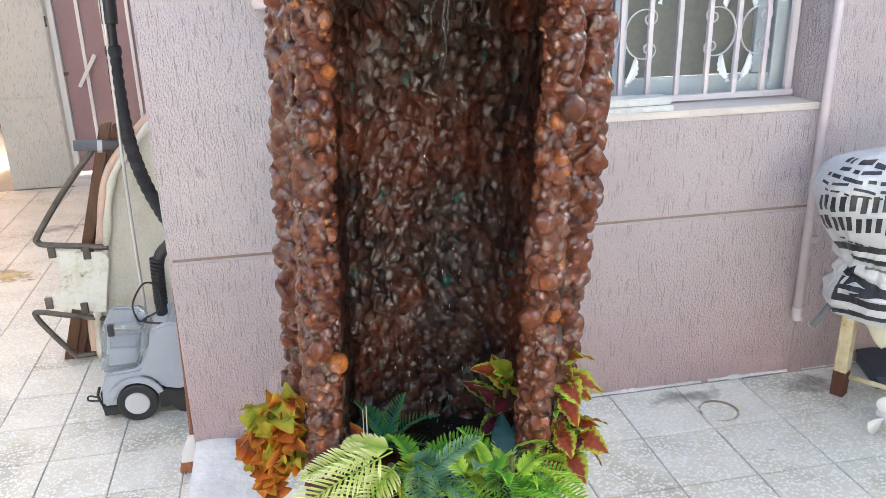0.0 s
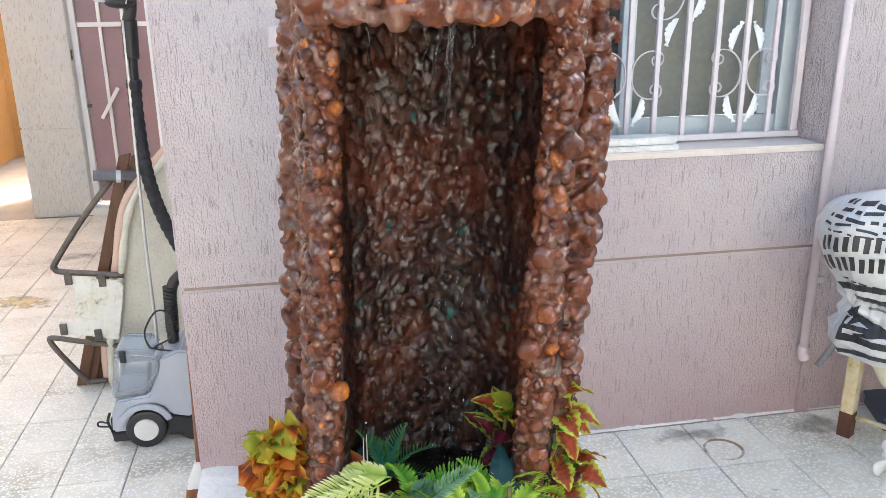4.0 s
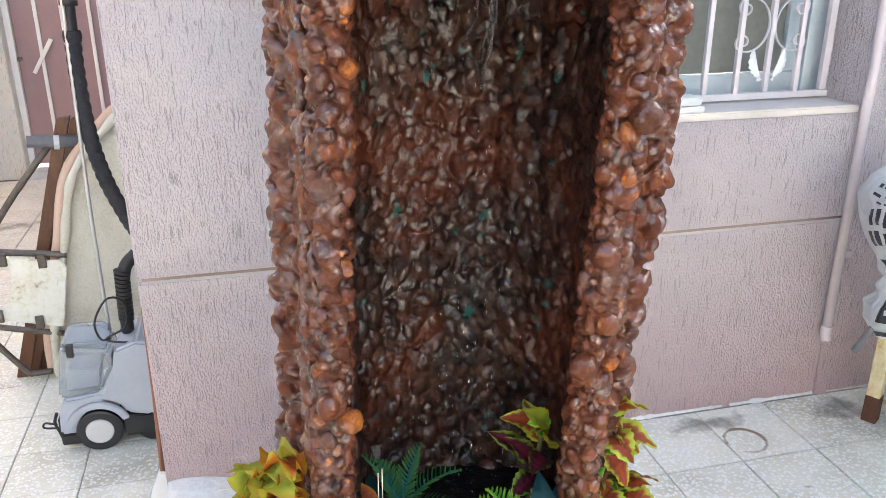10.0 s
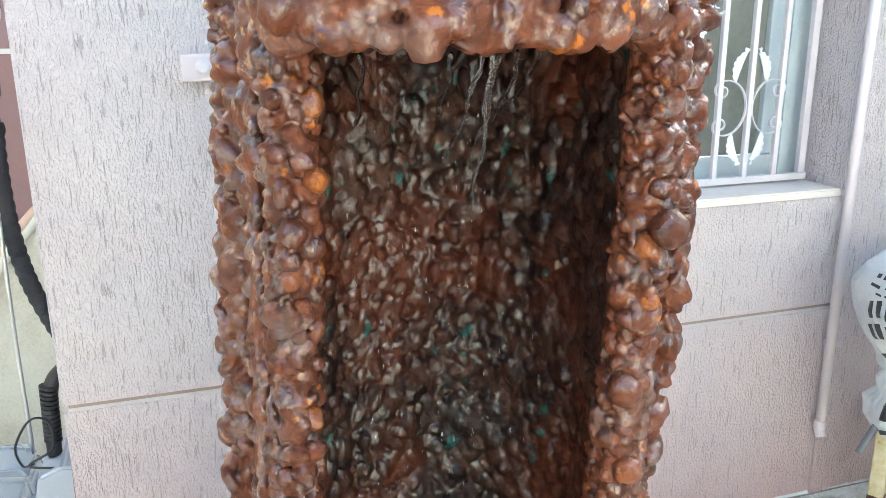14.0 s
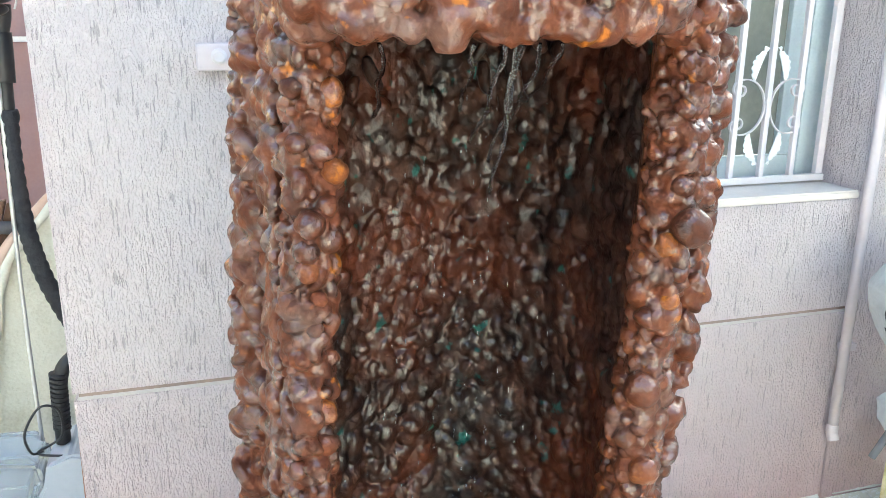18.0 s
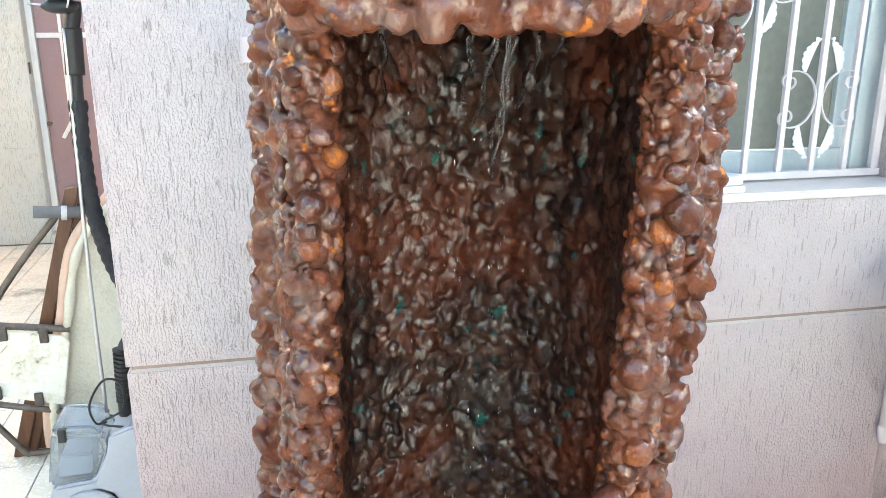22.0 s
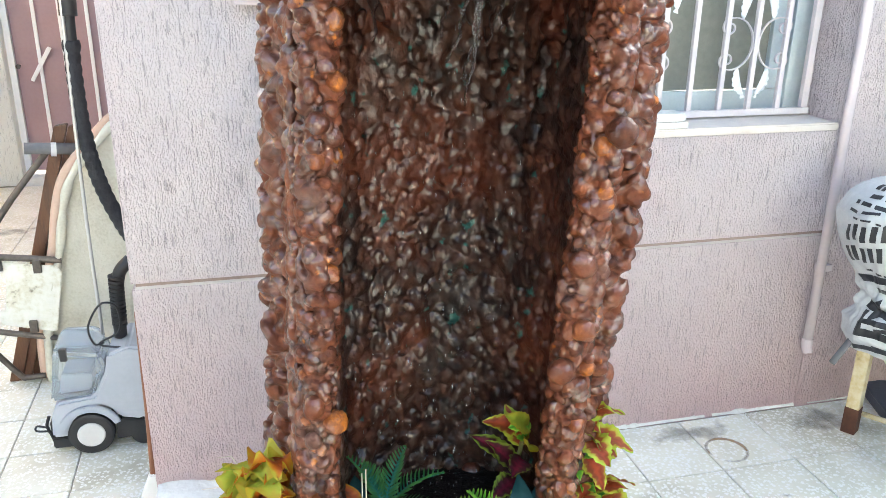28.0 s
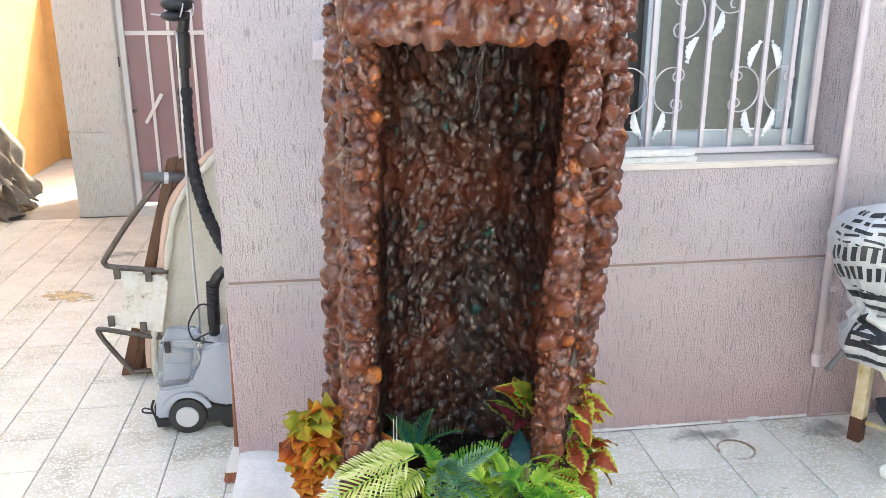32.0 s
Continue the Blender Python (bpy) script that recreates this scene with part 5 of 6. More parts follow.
blobs_ = []
for z_, pitch_, r0_, r1_, tall_ in ((1.612, 0.036, 0.022, 0.035, 1.0), (1.655, 0.034, 0.022, 0.037, 1.5), (1.705, 0.034, 0.022, 0.036, 1.4), (1.755, 0.036, 0.022, 0.038, 1.3), (1.805, 0.038, 0.024, 0.040, 1.1), (1.84, 0.042, 0.026, 0.042, 1.0)):
    for s_ in np.arange(0.0, seg_[-1], pitch_):
        x_, y_ = rim(s_ + rb.uniform(-0.012, 0.012))
        in_ = 0.006 + max(0.0, z_ - 1.76) * 0.5
        x_, y_ = x_ + (0.60 - x_) * in_ / 0.3, y_ + in_ * rb.uniform(0.0, 2.0)
        r_ = r0_ + (r1_ - r0_) * rb.random() ** 1.5
        if z_ > 1.68 and rb.random() < 0.10:
            blobs_ += worm(x_, y_, z_ + 0.03, r_ * 0.6, r_ * rb.uniform(2.0, 3.2), (x_ - 0.6, y_ - 1.95))
        else:
            blobs_.append(blob(x_, y_, z_ + rb.uniform(-0.012, 0.012), r_, (0.9, 0.9, tall_), 0.35))
        for q in range(rb.choice((1, 2, 3, 4))):
            blobs_.append(blob(x_ + rb.uniform(-0.02, 0.02), y_ - r_ * 0.55, z_ + rb.uniform(-0.01, 0.03), r_ * rb.uniform(0.3, 0.5)))
for x_, z_, r_ in ((0.348, 1.612, 0.027), (0.395, 1.604, 0.027), (0.474, 1.600, 0.038), (0.527, 1.606, 0.030), (0.578, 1.606, 0.027), (0.618, 1.600, 0.026), (0.661, 1.596, 0.030), (0.715, 1.612, 0.032), (0.765, 1.622, 0.028), (0.312, 1.624, 0.026)):
    blobs_.append(blob(x_, 1.632 + 0.5 * (x_ - 0.55) ** 2 - (x_ - 0.6) * 0.05, z_ + 0.012, r_, (0.95, 0.9, 1.2), 0.2))
for k in range(60):
    # the lumpy underside
    blobs_.append(blob(rb.uniform(0.34, 0.88), rb.uniform(1.72, 2.10), rb.uniform(1.605, 1.625), rb.uniform(0.014, 0.028)))
core_ = bmesh.new()
for z_ in (1.605, 1.84):
    for x_, y_ in [*RIM, (0.93, 2.18), (0.28, 2.18)]:
        core_.verts.new((x_ + (0.6 - x_) * 0.08, y_ + 0.02, z_))
core_.verts.ensure_lookup_table()
m_ = len(RIM) + 2
core_.faces.new([core_.verts[i] for i in range(m_)][::-1])
core_.faces.new([core_.verts[m_ + i] for i in range(m_)])
for i in range(m_):
    core_.faces.new((core_.verts[i], core_.verts[(i + 1) % m_], core_.verts[m_ + (i + 1) % m_], core_.verts[m_ + i]))
bmesh.ops.recalc_face_normals(core_, faces=core_.faces[:])
foam("canopy", blobs_, M_ROCK, fountain, "overhanging rocky top with hanging lumps", 0.0034, [core_], 1)

BASIN = [(0.0, 0.56, 1.86), (0.25, 0.56, 1.86), (0.42, 0.56, 1.86)]
foam("basin", round_column(BASIN, 0.045, 26, 0.31, 0.235, 0.022, 0.045), M_ROCK, fountain, "rocky basin under the ferns", 0.006, [stack(BASIN, 0.305, 0.23)])
bm = bmesh.new()
bmesh.ops.create_circle(bm, cap_ends=True, segments=48, radius=1.0, matrix=Matrix.Translation((0.56, 1.86, 0.431)) @ Matrix.Diagonal((0.32, 0.25, 1, 1)))
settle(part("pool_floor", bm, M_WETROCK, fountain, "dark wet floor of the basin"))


def lump_mesh(k, tone):
    co, fa = FINE_FORMS[k]
    me_ = bpy.data.meshes.new("lump")
    me_.from_pydata(co.tolist(), [], fa.tolist())
    me_.polygons.foreach_set("use_smooth", [True] * len(me_.polygons))
    at_ = me_.attributes.new("lump", "FLOAT", "POINT")
    at_.data.foreach_set("value", [tone] * len(me_.vertices))
    me_.materials.append(M_ROCK)
    return me_


LUMPS = [lump_mesh(k, t_) for k, t_ in enumerate((0.32, 0.42, 0.5, 0.38, 0.55, 0.48, 0.86))]


def lump(x, y, z, r, kind=None):
    """A lump that stands clear of the face behind it."""
    o_ = new("lump", LUMPS[rb.choice((0, 1, 2, 3, 4, 5)) if kind is None else kind])
    o_.parent = fountain
    o_.location = Vector((x, y, z)) + Vector(FO)
    o_.scale = (r, r * rb.uniform(0.8, 1.1), r * rb.uniform(0.8, 1.3))
    o_.rotation_euler = (rb.uniform(-0.5, 0.5), rb.uniform(-0.5, 0.5), rb.uniform(0, 6.28))


for spine in (FRONT_L, FRONT_R):
    sp_ = np.array(spine)
    for z_ in np.arange(0.52, 1.60, 0.034):
        a_ = rb.uniform(-1.1, 1.1)
        x_, y_ = np.interp(z_, sp_[:, 0], sp_[:, 1]), np.interp(z_, sp_[:, 0], sp_[:, 2])
        lump(x_ + 0.031 * math.sin(a_), y_ - 0.035 * math.cos(a_), z_ + rb.uniform(-0.015, 0.015), rb.uniform(0.012, 0.019), 6 if rb.random() < (0.35 if z_ < 0.95 else 0.06) else None)
for x_, y_, z_, r_, k_ in ((0.352, 1.735, 1.425, 0.018, 6), (0.318, 1.725, 1.36, 0.024, 1), (0.748, 1.665, 0.885, 0.028, 4), (0.330, 1.735, 0.79, 0.022, 6), (0.290, 1.730, 0.83, 0.025, 4), (0.785, 1.655, 0.97, 0.022, 6), (0.775, 1.660, 1.10, 0.027, 1), (0.825, 1.650, 1.34, 0.028, 1), (0.930, 1.80, 1.26, 0.018, 6)):
    lump(x_, y_, z_, r_, k_)

M_WATER = bpy.data.materials.new("running_water")
M_WATER.use_nodes = True
wb = M_WATER.node_tree.nodes["Principled BSDF"]
wb.inputs["Transmission Weight"].default_value, wb.inputs["IOR"].default_value, wb.inputs["Roughness"].default_value = 1.0, 1.33, 0.08
wb.inputs["Base Color"].default_value = (0.95, 0.97, 1.0, 1)
for k, (x_, y_, z_, ln_) in enumerate(((0.565, 1.70, 1.585, 0.14), (0.585, 1.72, 1.585, 0.22), (0.60, 1.73, 1.58, 0.17), (0.545, 1.76, 1.58, 0.10), (0.66, 1.80, 1.58, 0.12), (0.43, 1.80, 1.58, 0.11), (0.70, 1.82, 1.58, 0.09))):
    pts_ = [(x_ + 0.004 * math.sin(j * 1.9 + k) + (0.010 if k % 2 else -0.008) * j / 6, y_ + 0.10 * (j / 6) ** 1.5, z_ - ln_ * j / 6) for j in range(7)]
    settle(part("water_thread", tube(curve(pts_, 4), [0.0022 + 0.0016 * math.sin(j * 0.9) ** 2 for j in range(25)], 8), M_WATER, fountain, "thin thread of falling water", True))
M_DROP = bpy.data.materials.new("falling_drop")
M_DROP.use_nodes = True
db_ = M_DROP.node_tree.nodes["Principled BSDF"]
db_.inputs["Transmission Weight"].default_value, db_.inputs["IOR"].default_value, db_.inputs["Roughness"].default_value = 0.8, 1.33, 0.12
db_.inputs["Base Color"].default_value = (0.85, 0.88, 0.92, 1)
# drops that fall before the wet face
bm = bmesh.new()
bmesh.ops.create_icosphere(bm, subdivisions=1, radius=1.0)
DROP = np.array([v.co[:] for v in bm.verts])
DROP_F = np.array([[v.index for v in f.verts] for f in bm.faces])
bm.free()
V_, F_ = [], []
for k in range(320):
    z_ = 0.46 + 1.08 * rb.random() ** 1.7
    r_ = rb.uniform(0.0007, 0.0016)
    V_.append(DROP * (r_, r_, r_ * rb.uniform(1.5, 5.0)) + (min(0.80, max(0.40, rb.gauss(0.60, 0.12))), 2.09 - 0.15 * (1 - (z_ - 0.36) / 1.28) ** 2 - abs(rb.gauss(0, 0.05)), z_))
    F_.append(DROP_F + k * len(DROP))
tagged(settle(array_object("water_spray", np.concatenate(V_), np.concatenate(F_), M_DROP, fountain, "scattered drops of falling water")), kind="stuff")


# ---- artificial plants at the foot of the fountain ----
def leaf_material(name, stops, rough=0.4, vein=0.0):
    """Colour from midrib (0) to rim (1), mottled, with a thin shine and some light passing through."""
    m = bpy.data.materials.new(name)
    m.use_nodes = True
    n, l = m.node_tree.nodes, m.node_tree.links
    b = n["Principled BSDF"]
    at = n.new("ShaderNodeAttribute")
    at.attribute_name = "lump"
    geo = n.new("ShaderNodeNewGeometry")
    nz_ = n.new("ShaderNodeTexNoise")
    nz_.inputs["Scale"].default_value, nz_.inputs["Detail"].default_value = 45, 4
    l.new(geo.outputs["Position"], nz_.inputs[0])
    info = n.new("ShaderNodeObjectInfo")
    a = n.new("ShaderNodeMath")
    a.operation = "MULTIPLY_ADD"
    a.inputs[1].default_value = 0.55
    l.new(nz_.outputs[0], a.inputs[0])
    l.new(at.outputs["Fac"], a.inputs[2])
    c = n.new("ShaderNodeMath")
    c.operation = "MULTIPLY_ADD"
    c.inputs[1].default_value = 0.25
    l.new(info.outputs["Random"], c.inputs[0])
    l.new(a.outputs[0], c.inputs[2])
    d = n.new("ShaderNodeMath")
    d.operation = "SUBTRACT"
    d.inputs[1].default_value = 0.40
    l.new(c.outputs[0], d.inputs[0])
    ramp = n.new("ShaderNodeValToRGB")
    e = ramp.color_ramp.elements
    e[0].position, e[0].color = stops[0][0], (*stops[0][1], 1)
    e[1].position, e[1].color = stops[-1][0], (*stops[-1][1], 1)
    for p, q in stops[1:-1]:
        k = e.new(p)
        k.color = (*q, 1)
    l.new(d.outputs[0], ramp.inputs[0])
    l.new(ramp.outputs[0], b.inputs["Base Color"])
    b.inputs["Roughness"].default_value = rough + 0.12
    b.inputs["Specular IOR Level"].default_value = 0.3
    bp = n.new("ShaderNodeBump")
    bp.inputs["Strength"].default_value, bp.inputs["Distance"].default_value = 0.3, 0.003
    l.new(nz_.outputs[0], bp.inputs["Height"])
    l.new(bp.outputs[0], b.inputs["Normal"])
    tr = n.new("ShaderNodeBsdfTranslucent")
    l.new(ramp.outputs[0], tr.inputs[0])
    mx = n.new("ShaderNodeMixShader")
    mx.inputs[0].default_value = 0.22
    l.new(b.outputs[0], mx.inputs[1])
    l.new(tr.outputs[0], mx.inputs[2])
    l.new(mx.outputs[0], n["Material Output"].inputs[0])
    return m


M_COLEUS_RED = leaf_material("red_green_coleus", [(0.0, (0.30, 0.045, 0.015)), (0.30, (0.20, 0.035, 0.012)), (0.52, (0.26, 0.075, 0.015)), (0.66, (0.36, 0.33, 0.03)), (1.0, (0.33, 0.50, 0.05))])
M_COLEUS_DARK = leaf_material("purple_coleus", [(0.0, (0.26, 0.02, 0.05)), (0.3, (0.12, 0.012, 0.03)), (0.65, (0.07, 0.02, 0.02)), (0.85, (0.25, 0.32, 0.04)), (1.0, (0.28, 0.42, 0.05))])
M_COLEUS_ORANGE = leaf_material("orange_yellow_croton", [(0.0, (0.16, 0.04, 0.012)), (0.35, (0.34, 0.065, 0.008)), (0.62, (0.46, 0.12, 0.008)), (0.90, (0.46, 0.22, 0.012)), (1.0, (0.42, 0.36, 0.03))])
M_COLEUS_GREEN = leaf_material("yellow_green_croton", [(0.0, (0.26, 0.32, 0.03)), (0.5, (0.36, 0.36, 0.03)), (1.0, (0.42, 0.24, 0.02))])
M_FERN_PALE = leaf_material("pale_edged_fern", [(0.0, (0.22, 0.36, 0.04)), (0.40, (0.46, 0.52, 0.12)), (1.0, (0.82, 0.80, 0.48))])
M_FERN_GREEN = leaf_material("bright_green_fern", [(0.0, (0.06, 0.22, 0.02)), (0.45, (0.12, 0.36, 0.028)), (1.0, (0.42, 0.62, 0.065))])
M_FERN_TEAL = leaf_material("blue_green_fern", [(0.0, (0.02, 0.17, 0.15)), (0.3, (0.03, 0.13, 0.04)), (1.0, (0.09, 0.24, 0.05))])
M_FERN_SAGE = leaf_material("sage_green_leaf", [(0.0, (0.0744, 0.2108, 0.1240)), (0.5, (0.1364, 0.2480, 0.1364)), (1.0, (0.34, 0.50, 0.26))])
M_FERN_LIME = leaf_material("lime_green_fern", [(0.0, (0.15, 0.32, 0.02)), (0.5, (0.30, 0.46, 0.035)), (1.0, (0.58, 0.66, 0.10))])
M_DARKLEAF = leaf_material("dark_teal_leaf", [(0.0, (0.02, 0.07, 0.07)), (1.0, (0.012, 0.05, 0.055))], 0.3)
M_STEM = material("green_brown_stem", [(0.10, 0.09, 0.03), (0.20, 0.20, 0.06)], 0.6)
M_TWIG = material("pale_dry_twig", [(0.55, 0.48, 0.38), (0.68, 0.62, 0.52)], 0.7)


def leaf_arrays(length, width, curl, fold, teeth, ruffle, rng):
    """A pointed leaf lying along +x, its face up."""
    nl, nw = 17, 9
    P = np.zeros((nl, nw, 3))
    A = np.zeros((nl, nw))
    ph = rng.uniform(0, 6)
    for i in range(nl):
        u = i / (nl - 1)
        half = width * (math.sin(math.pi * min(1, u * 0.97 + 0.015) ** 0.78)) ** 0.9 * (1 - 0.25 * u)
        for j in range(nw):
            w = -1 + 2 * j / (nw - 1)
            ww = w * half
            if abs(w) > 0.9:
                ww *= 1 + teeth * (0.5 - (u * 8.0) % 1.0)
            z = -curl * length * u * u + fold * abs(w) * half + ruffle * width * abs(w) ** 2 * math.sin(u * 13 + ph + (2 if w > 0 else 0)) - 0.06 * width * math.cos(u * 34) * (abs(w) * (1 - abs(w)) * 4)
            P[i, j] = (length * u * (1 - 0.25 * curl * u), ww, z)
            A[i, j] = abs(w) * 0.8 + 0.2 * max(0, u * 3 - 2) + (0.12 * math.cos(u * 34 - abs(w) * 5) if 0.1 < abs(w) < 0.9 else 0)
    return P, A


def place(P, base, az, el, roll):
    m = Matrix.Translation(base) @ Euler((0, -radians(el), radians(az))).to_matrix().to_4x4() @ Matrix.Rotation(radians(roll), 4, "X")
    m = np.array(m)
    return P @ m[:3, :3].T + m[:3, 3]


def add_leaf(parent, base, az, el, roll, length, width, mat, rng, curl=0.35, fold=0.35, teeth=0.22, ruffle=0.08, name="leaf"):
    P, A = leaf_arrays(length, width, curl, fold, teeth, ruffle, rng)
    v, f = grid_mesh(place(P, base, az, el, roll))
    return array_object(name, v - np.array(parent.location), f, mat, parent, values=A)


def add_frond(parent, base, az, el, length, mat, rng, pairs=22, leaflet=0.055, width=0.008, droop=0.5, roll=0, tip=0.25, sweep=0.55):
    """A fern frond: a midrib with two rows of narrow leaflets, as one mesh."""
    V, F, A = [], [], []
    def mid(u):
        return np.array((length * u * (1 - 0.15 * droop * u), 0, -droop * length * u * u * 0.6))
    nm = 14
    for i in range(nm + 1):
        u = i / nm
        r = 0.0022 * (1 - 0.7 * u)
        c = mid(u)
        for a in range(4):
            V.append(c + np.array((0, math.cos(a * math.pi / 2) * r, math.sin(a * math.pi / 2) * r)))
            A.append(0.0)
    for i in range(nm):
        for a in range(4):
            F.append((i * 4 + a, i * 4 + (a + 1) % 4, (i + 1) * 4 + (a + 1) % 4, (i + 1) * 4 + a))
    for k in range(pairs):
        u = 0.10 + 0.90 * k / (pairs - 1)
        c = mid(u)
        ll = leaflet * (math.sin(math.pi * (0.18 + 0.80 * u)) ** 0.7 * (1 - tip * 0.3) + 0.06)
        for s in (-1, 1):
            sw = sweep + rng.uniform(-0.08, 0.08) + 0.5 * u
            d = np.array((math.sin(sw), s * math.cos(sw), 0))
            n_ = np.array((-d[1] * s, d[0] * s, 0))
            lift = rng.uniform(0.1, 0.35)
            st = len(V)
            for q in range(5):
                v = q / 4
                w = 0.31 * width * (0.55 + 0.9 * math.sin(math.pi * min(1, v * 0.8 + 0.15))) * (1 if q < 4 else 0.12) * (1 - 0.35 * u)
                p = c + d * ll * v + np.array((0, 0, lift * ll * (v - 1.25 * v * v)))
                V += [p - n_ * w, p + np.array((0, 0, -0.15 * w)), p + n_ * w]
                A += [v * 0.8 + 0.15, v * 0.6, v * 0.8 + 0.15]
            for q in range(4):
                a0 = st + q * 3
                F += [(a0, a0 + 1, a0 + 4, a0 + 3), (a0 + 1, a0 + 2, a0 + 5, a0 + 4)]
    P = place(np.array(V), base, az, el, roll)
    return array_object("frond", P - np.array(parent.location), np.array(F), mat, parent, values=np.array(A))


def plant(name, label, at):
    return thing(name, label, "artificial plant", "plants round the fountain", at=at)


rg = random.Random(42)

# orange croton beside the rear left column
p = plant("croton_plant", "artificial croton with ruffled orange and yellow leaves", (0.17, 1.90, 0.45))
for k in range(52):
    az = rg.uniform(120, 330)
    h = rg.random()
    base = (0.175 + rg.uniform(-0.035, 0.035), 1.875 + rg.uniform(-0.03, 0.03), 0.42 + 0.20 * h)
    mat = M_COLEUS_ORANGE if rg.random() < 0.82 else M_COLEUS_GREEN
    add_leaf(p, base, az, rg.uniform(-30, 70), rg.uniform(-70, 70), rg.uniform(0.055, 0.095), rg.uniform(0.042, 0.060), mat, rg, 0.5, 0.12, 0.05, 0.42)
part("stem", tube([(0, 0, -0.02), (0.0, 0.0, 0.10), (-0.005, -0.01, 0.18)], 0.006, 8), M_STEM, p)
for k, (az, el) in enumerate(((150, 20), (165, 12), (130, 50))):
    e_ = (math.cos(radians(az)) * 0.11, math.sin(radians(az)) * 0.03 - 0.02, 0.10 + 0.11 * math.sin(radians(el)))
    part("twig", tube([(0, 0, 0.10), (e_[0] * 0.6, e_[1], e_[2]), e_], [0.0018, 0.0014, 0.0008], 6), M_TWIG, p, "pale dry twig")

# red coleus outside the right column
p = plant("coleus_plant", "artificial coleus with red leaves and yellow green rims", (0.90, 1.80, 0.45))
spots = [((0.875, 1.80, 0.70), -60, 35, 0.10, 0.034), ((0.885, 1.79, 0.71), -20, 20, 0.10, 0.036), ((0.89, 1.78, 0.66), -35, 5, 0.12, 0.036), ((0.89, 1.79, 0.64), -10, -20, 0.125, 0.034),
         ((0.885, 1.77, 0.66), -80, 0, 0.10, 0.036), ((0.88, 1.77, 0.62), -50, -35, 0.11, 0.036), ((0.88, 1.80, 0.67), 30, 25, 0.09, 0.03), ((0.89, 1.78, 0.60), -15, -45, 0.09, 0.03),
         ((0.90, 1.77, 0.52), -25, 30, 0.10, 0.035), ((0.92, 1.77, 0.53), 0, 15, 0.10, 0.034), ((0.93, 1.76, 0.50), -50, 0, 0.10, 0.036), ((0.93, 1.77, 0.48), -20, -25, 0.11, 0.034),
         ((0.88, 1.74, 0.53), -90, -10, 0.08, 0.03), ((0.87, 1.76, 0.55), -70, -40, 0.09, 0.032), ((0.90, 1.75, 0.46), -70, -20, 0.10, 0.035), ((0.86, 1.74, 0.48), -100, -15, 0.08, 0.03)]
for base, az, el, ln, w in spots:
    base = (base[0] - 0.022, base[1], base[2])
    add_leaf(p, base, az, el, rg.uniform(-35, 35), ln * 0.9, w, M_COLEUS_RED, rg, 0.35, 0.25, 0.34, 0.14)
    add_leaf(p, (base[0] - 0.01, base[1] + 0.02, base[2] - 0.01), az + rg.uniform(-70, 70), el + rg.uniform(-30, 40), rg.uniform(-60, 60), ln * 0.75, w * 0.85, M_COLEUS_RED if rg.random() < 0.7 else M_COLEUS_DARK, rg, 0.35, 0.25, 0.34, 0.14)
for k in range(24):
    add_leaf(p, (0.855 + rg.uniform(-0.01, 0.03), 1.78, rg.uniform(0.48, 0.66)), rg.uniform(-100, 0), rg.uniform(-30, 40), rg.uniform(-40, 40), 0.045, 0.016, M_FERN_GREEN, rg)
part("stem", tube([(-0.02, 0, -0.02), (-0.015, -0.01, 0.12), (-0.02, 0.0, 0.25)], 0.006, 8), M_STEM, p)
part("stem", tube([(0.0, 0, -0.02), (0.01, -0.02, 0.05), (0.03, -0.03, 0.08)], 0.005, 8), M_STEM, p)

# purple coleus inside the niche
p = plant("purple_coleus_plant", "artificial coleus with purple red leaves inside the niche", (0.735, 1.88, 0.45))
for base, az, el, ln, w, mt in (((0.735, 1.85, 0.55), 165, 48, 0.13, 0.034, M_COLEUS_DARK), ((0.74, 1.84, 0.54), 190, 60, 0.12, 0.03, M_COLEUS_DARK), ((0.75, 1.85, 0.60), 120, 62, 0.10, 0.03, M_COLEUS_RED), ((0.755, 1.85, 0.64), 175, 25, 0.10, 0.028, M_COLEUS_RED),
                                ((0.76, 1.84, 0.65), 200, 45, 0.075, 0.025, M_COLEUS_GREEN), ((0.745, 1.83, 0.58), 240, 20, 0.09, 0.028, M_COLEUS_DARK), ((0.76, 1.83, 0.60), 260, 55, 0.08, 0.024, M_COLEUS_GREEN), ((0.735, 1.83, 0.53), 215, 5, 0.09, 0.03, M_COLEUS_DARK),
                                ((0.75, 1.84, 0.62), 150, 70, 0.07, 0.022, M_FERN_GREEN), ((0.765, 1.85, 0.66), 210, 10, 0.06, 0.02, M_FERN_GREEN)):
    add_leaf(p, base, az, el, rg.uniform(-70, -20), ln, w, mt, rg, 0.25, 0.3, 0.30, 0.10)
part("stem", tube([(0, 0, -0.02), (0.005, -0.03, 0.10), (0.02, -0.03, 0.20)], 0.005, 8), M_STEM, p)

# blue-green fern at the back of the basin
p = plant("small_fern", "small artificial blue green fern in the basin", (0.44, 1.86, 0.45))
for az, el, ln in ((60, 72, 0.14), (120, 74, 0.13), (20, 58, 0.14), (170, 48, 0.12), (-60, 45, 0.12), (230, 35, 0.12), (-20, 40, 0.13), (100, 55, 0.13)):
    add_frond(p, (0.44, 1.85, 0.48), az, el, ln, M_FERN_TEAL, rg, 16, 0.036, 0.0080, 1.3)
for az, el in ((140, 60), (100, 40), (200, 50)):
    add_leaf(p, (0.385, 1.83, 0.50), az, el, rg.uniform(-40, 40), 0.10, 0.024, M_COLEUS_ORANGE if az != 100 else M_DARKLEAF, rg, 0.4, 0.2, 0.0)

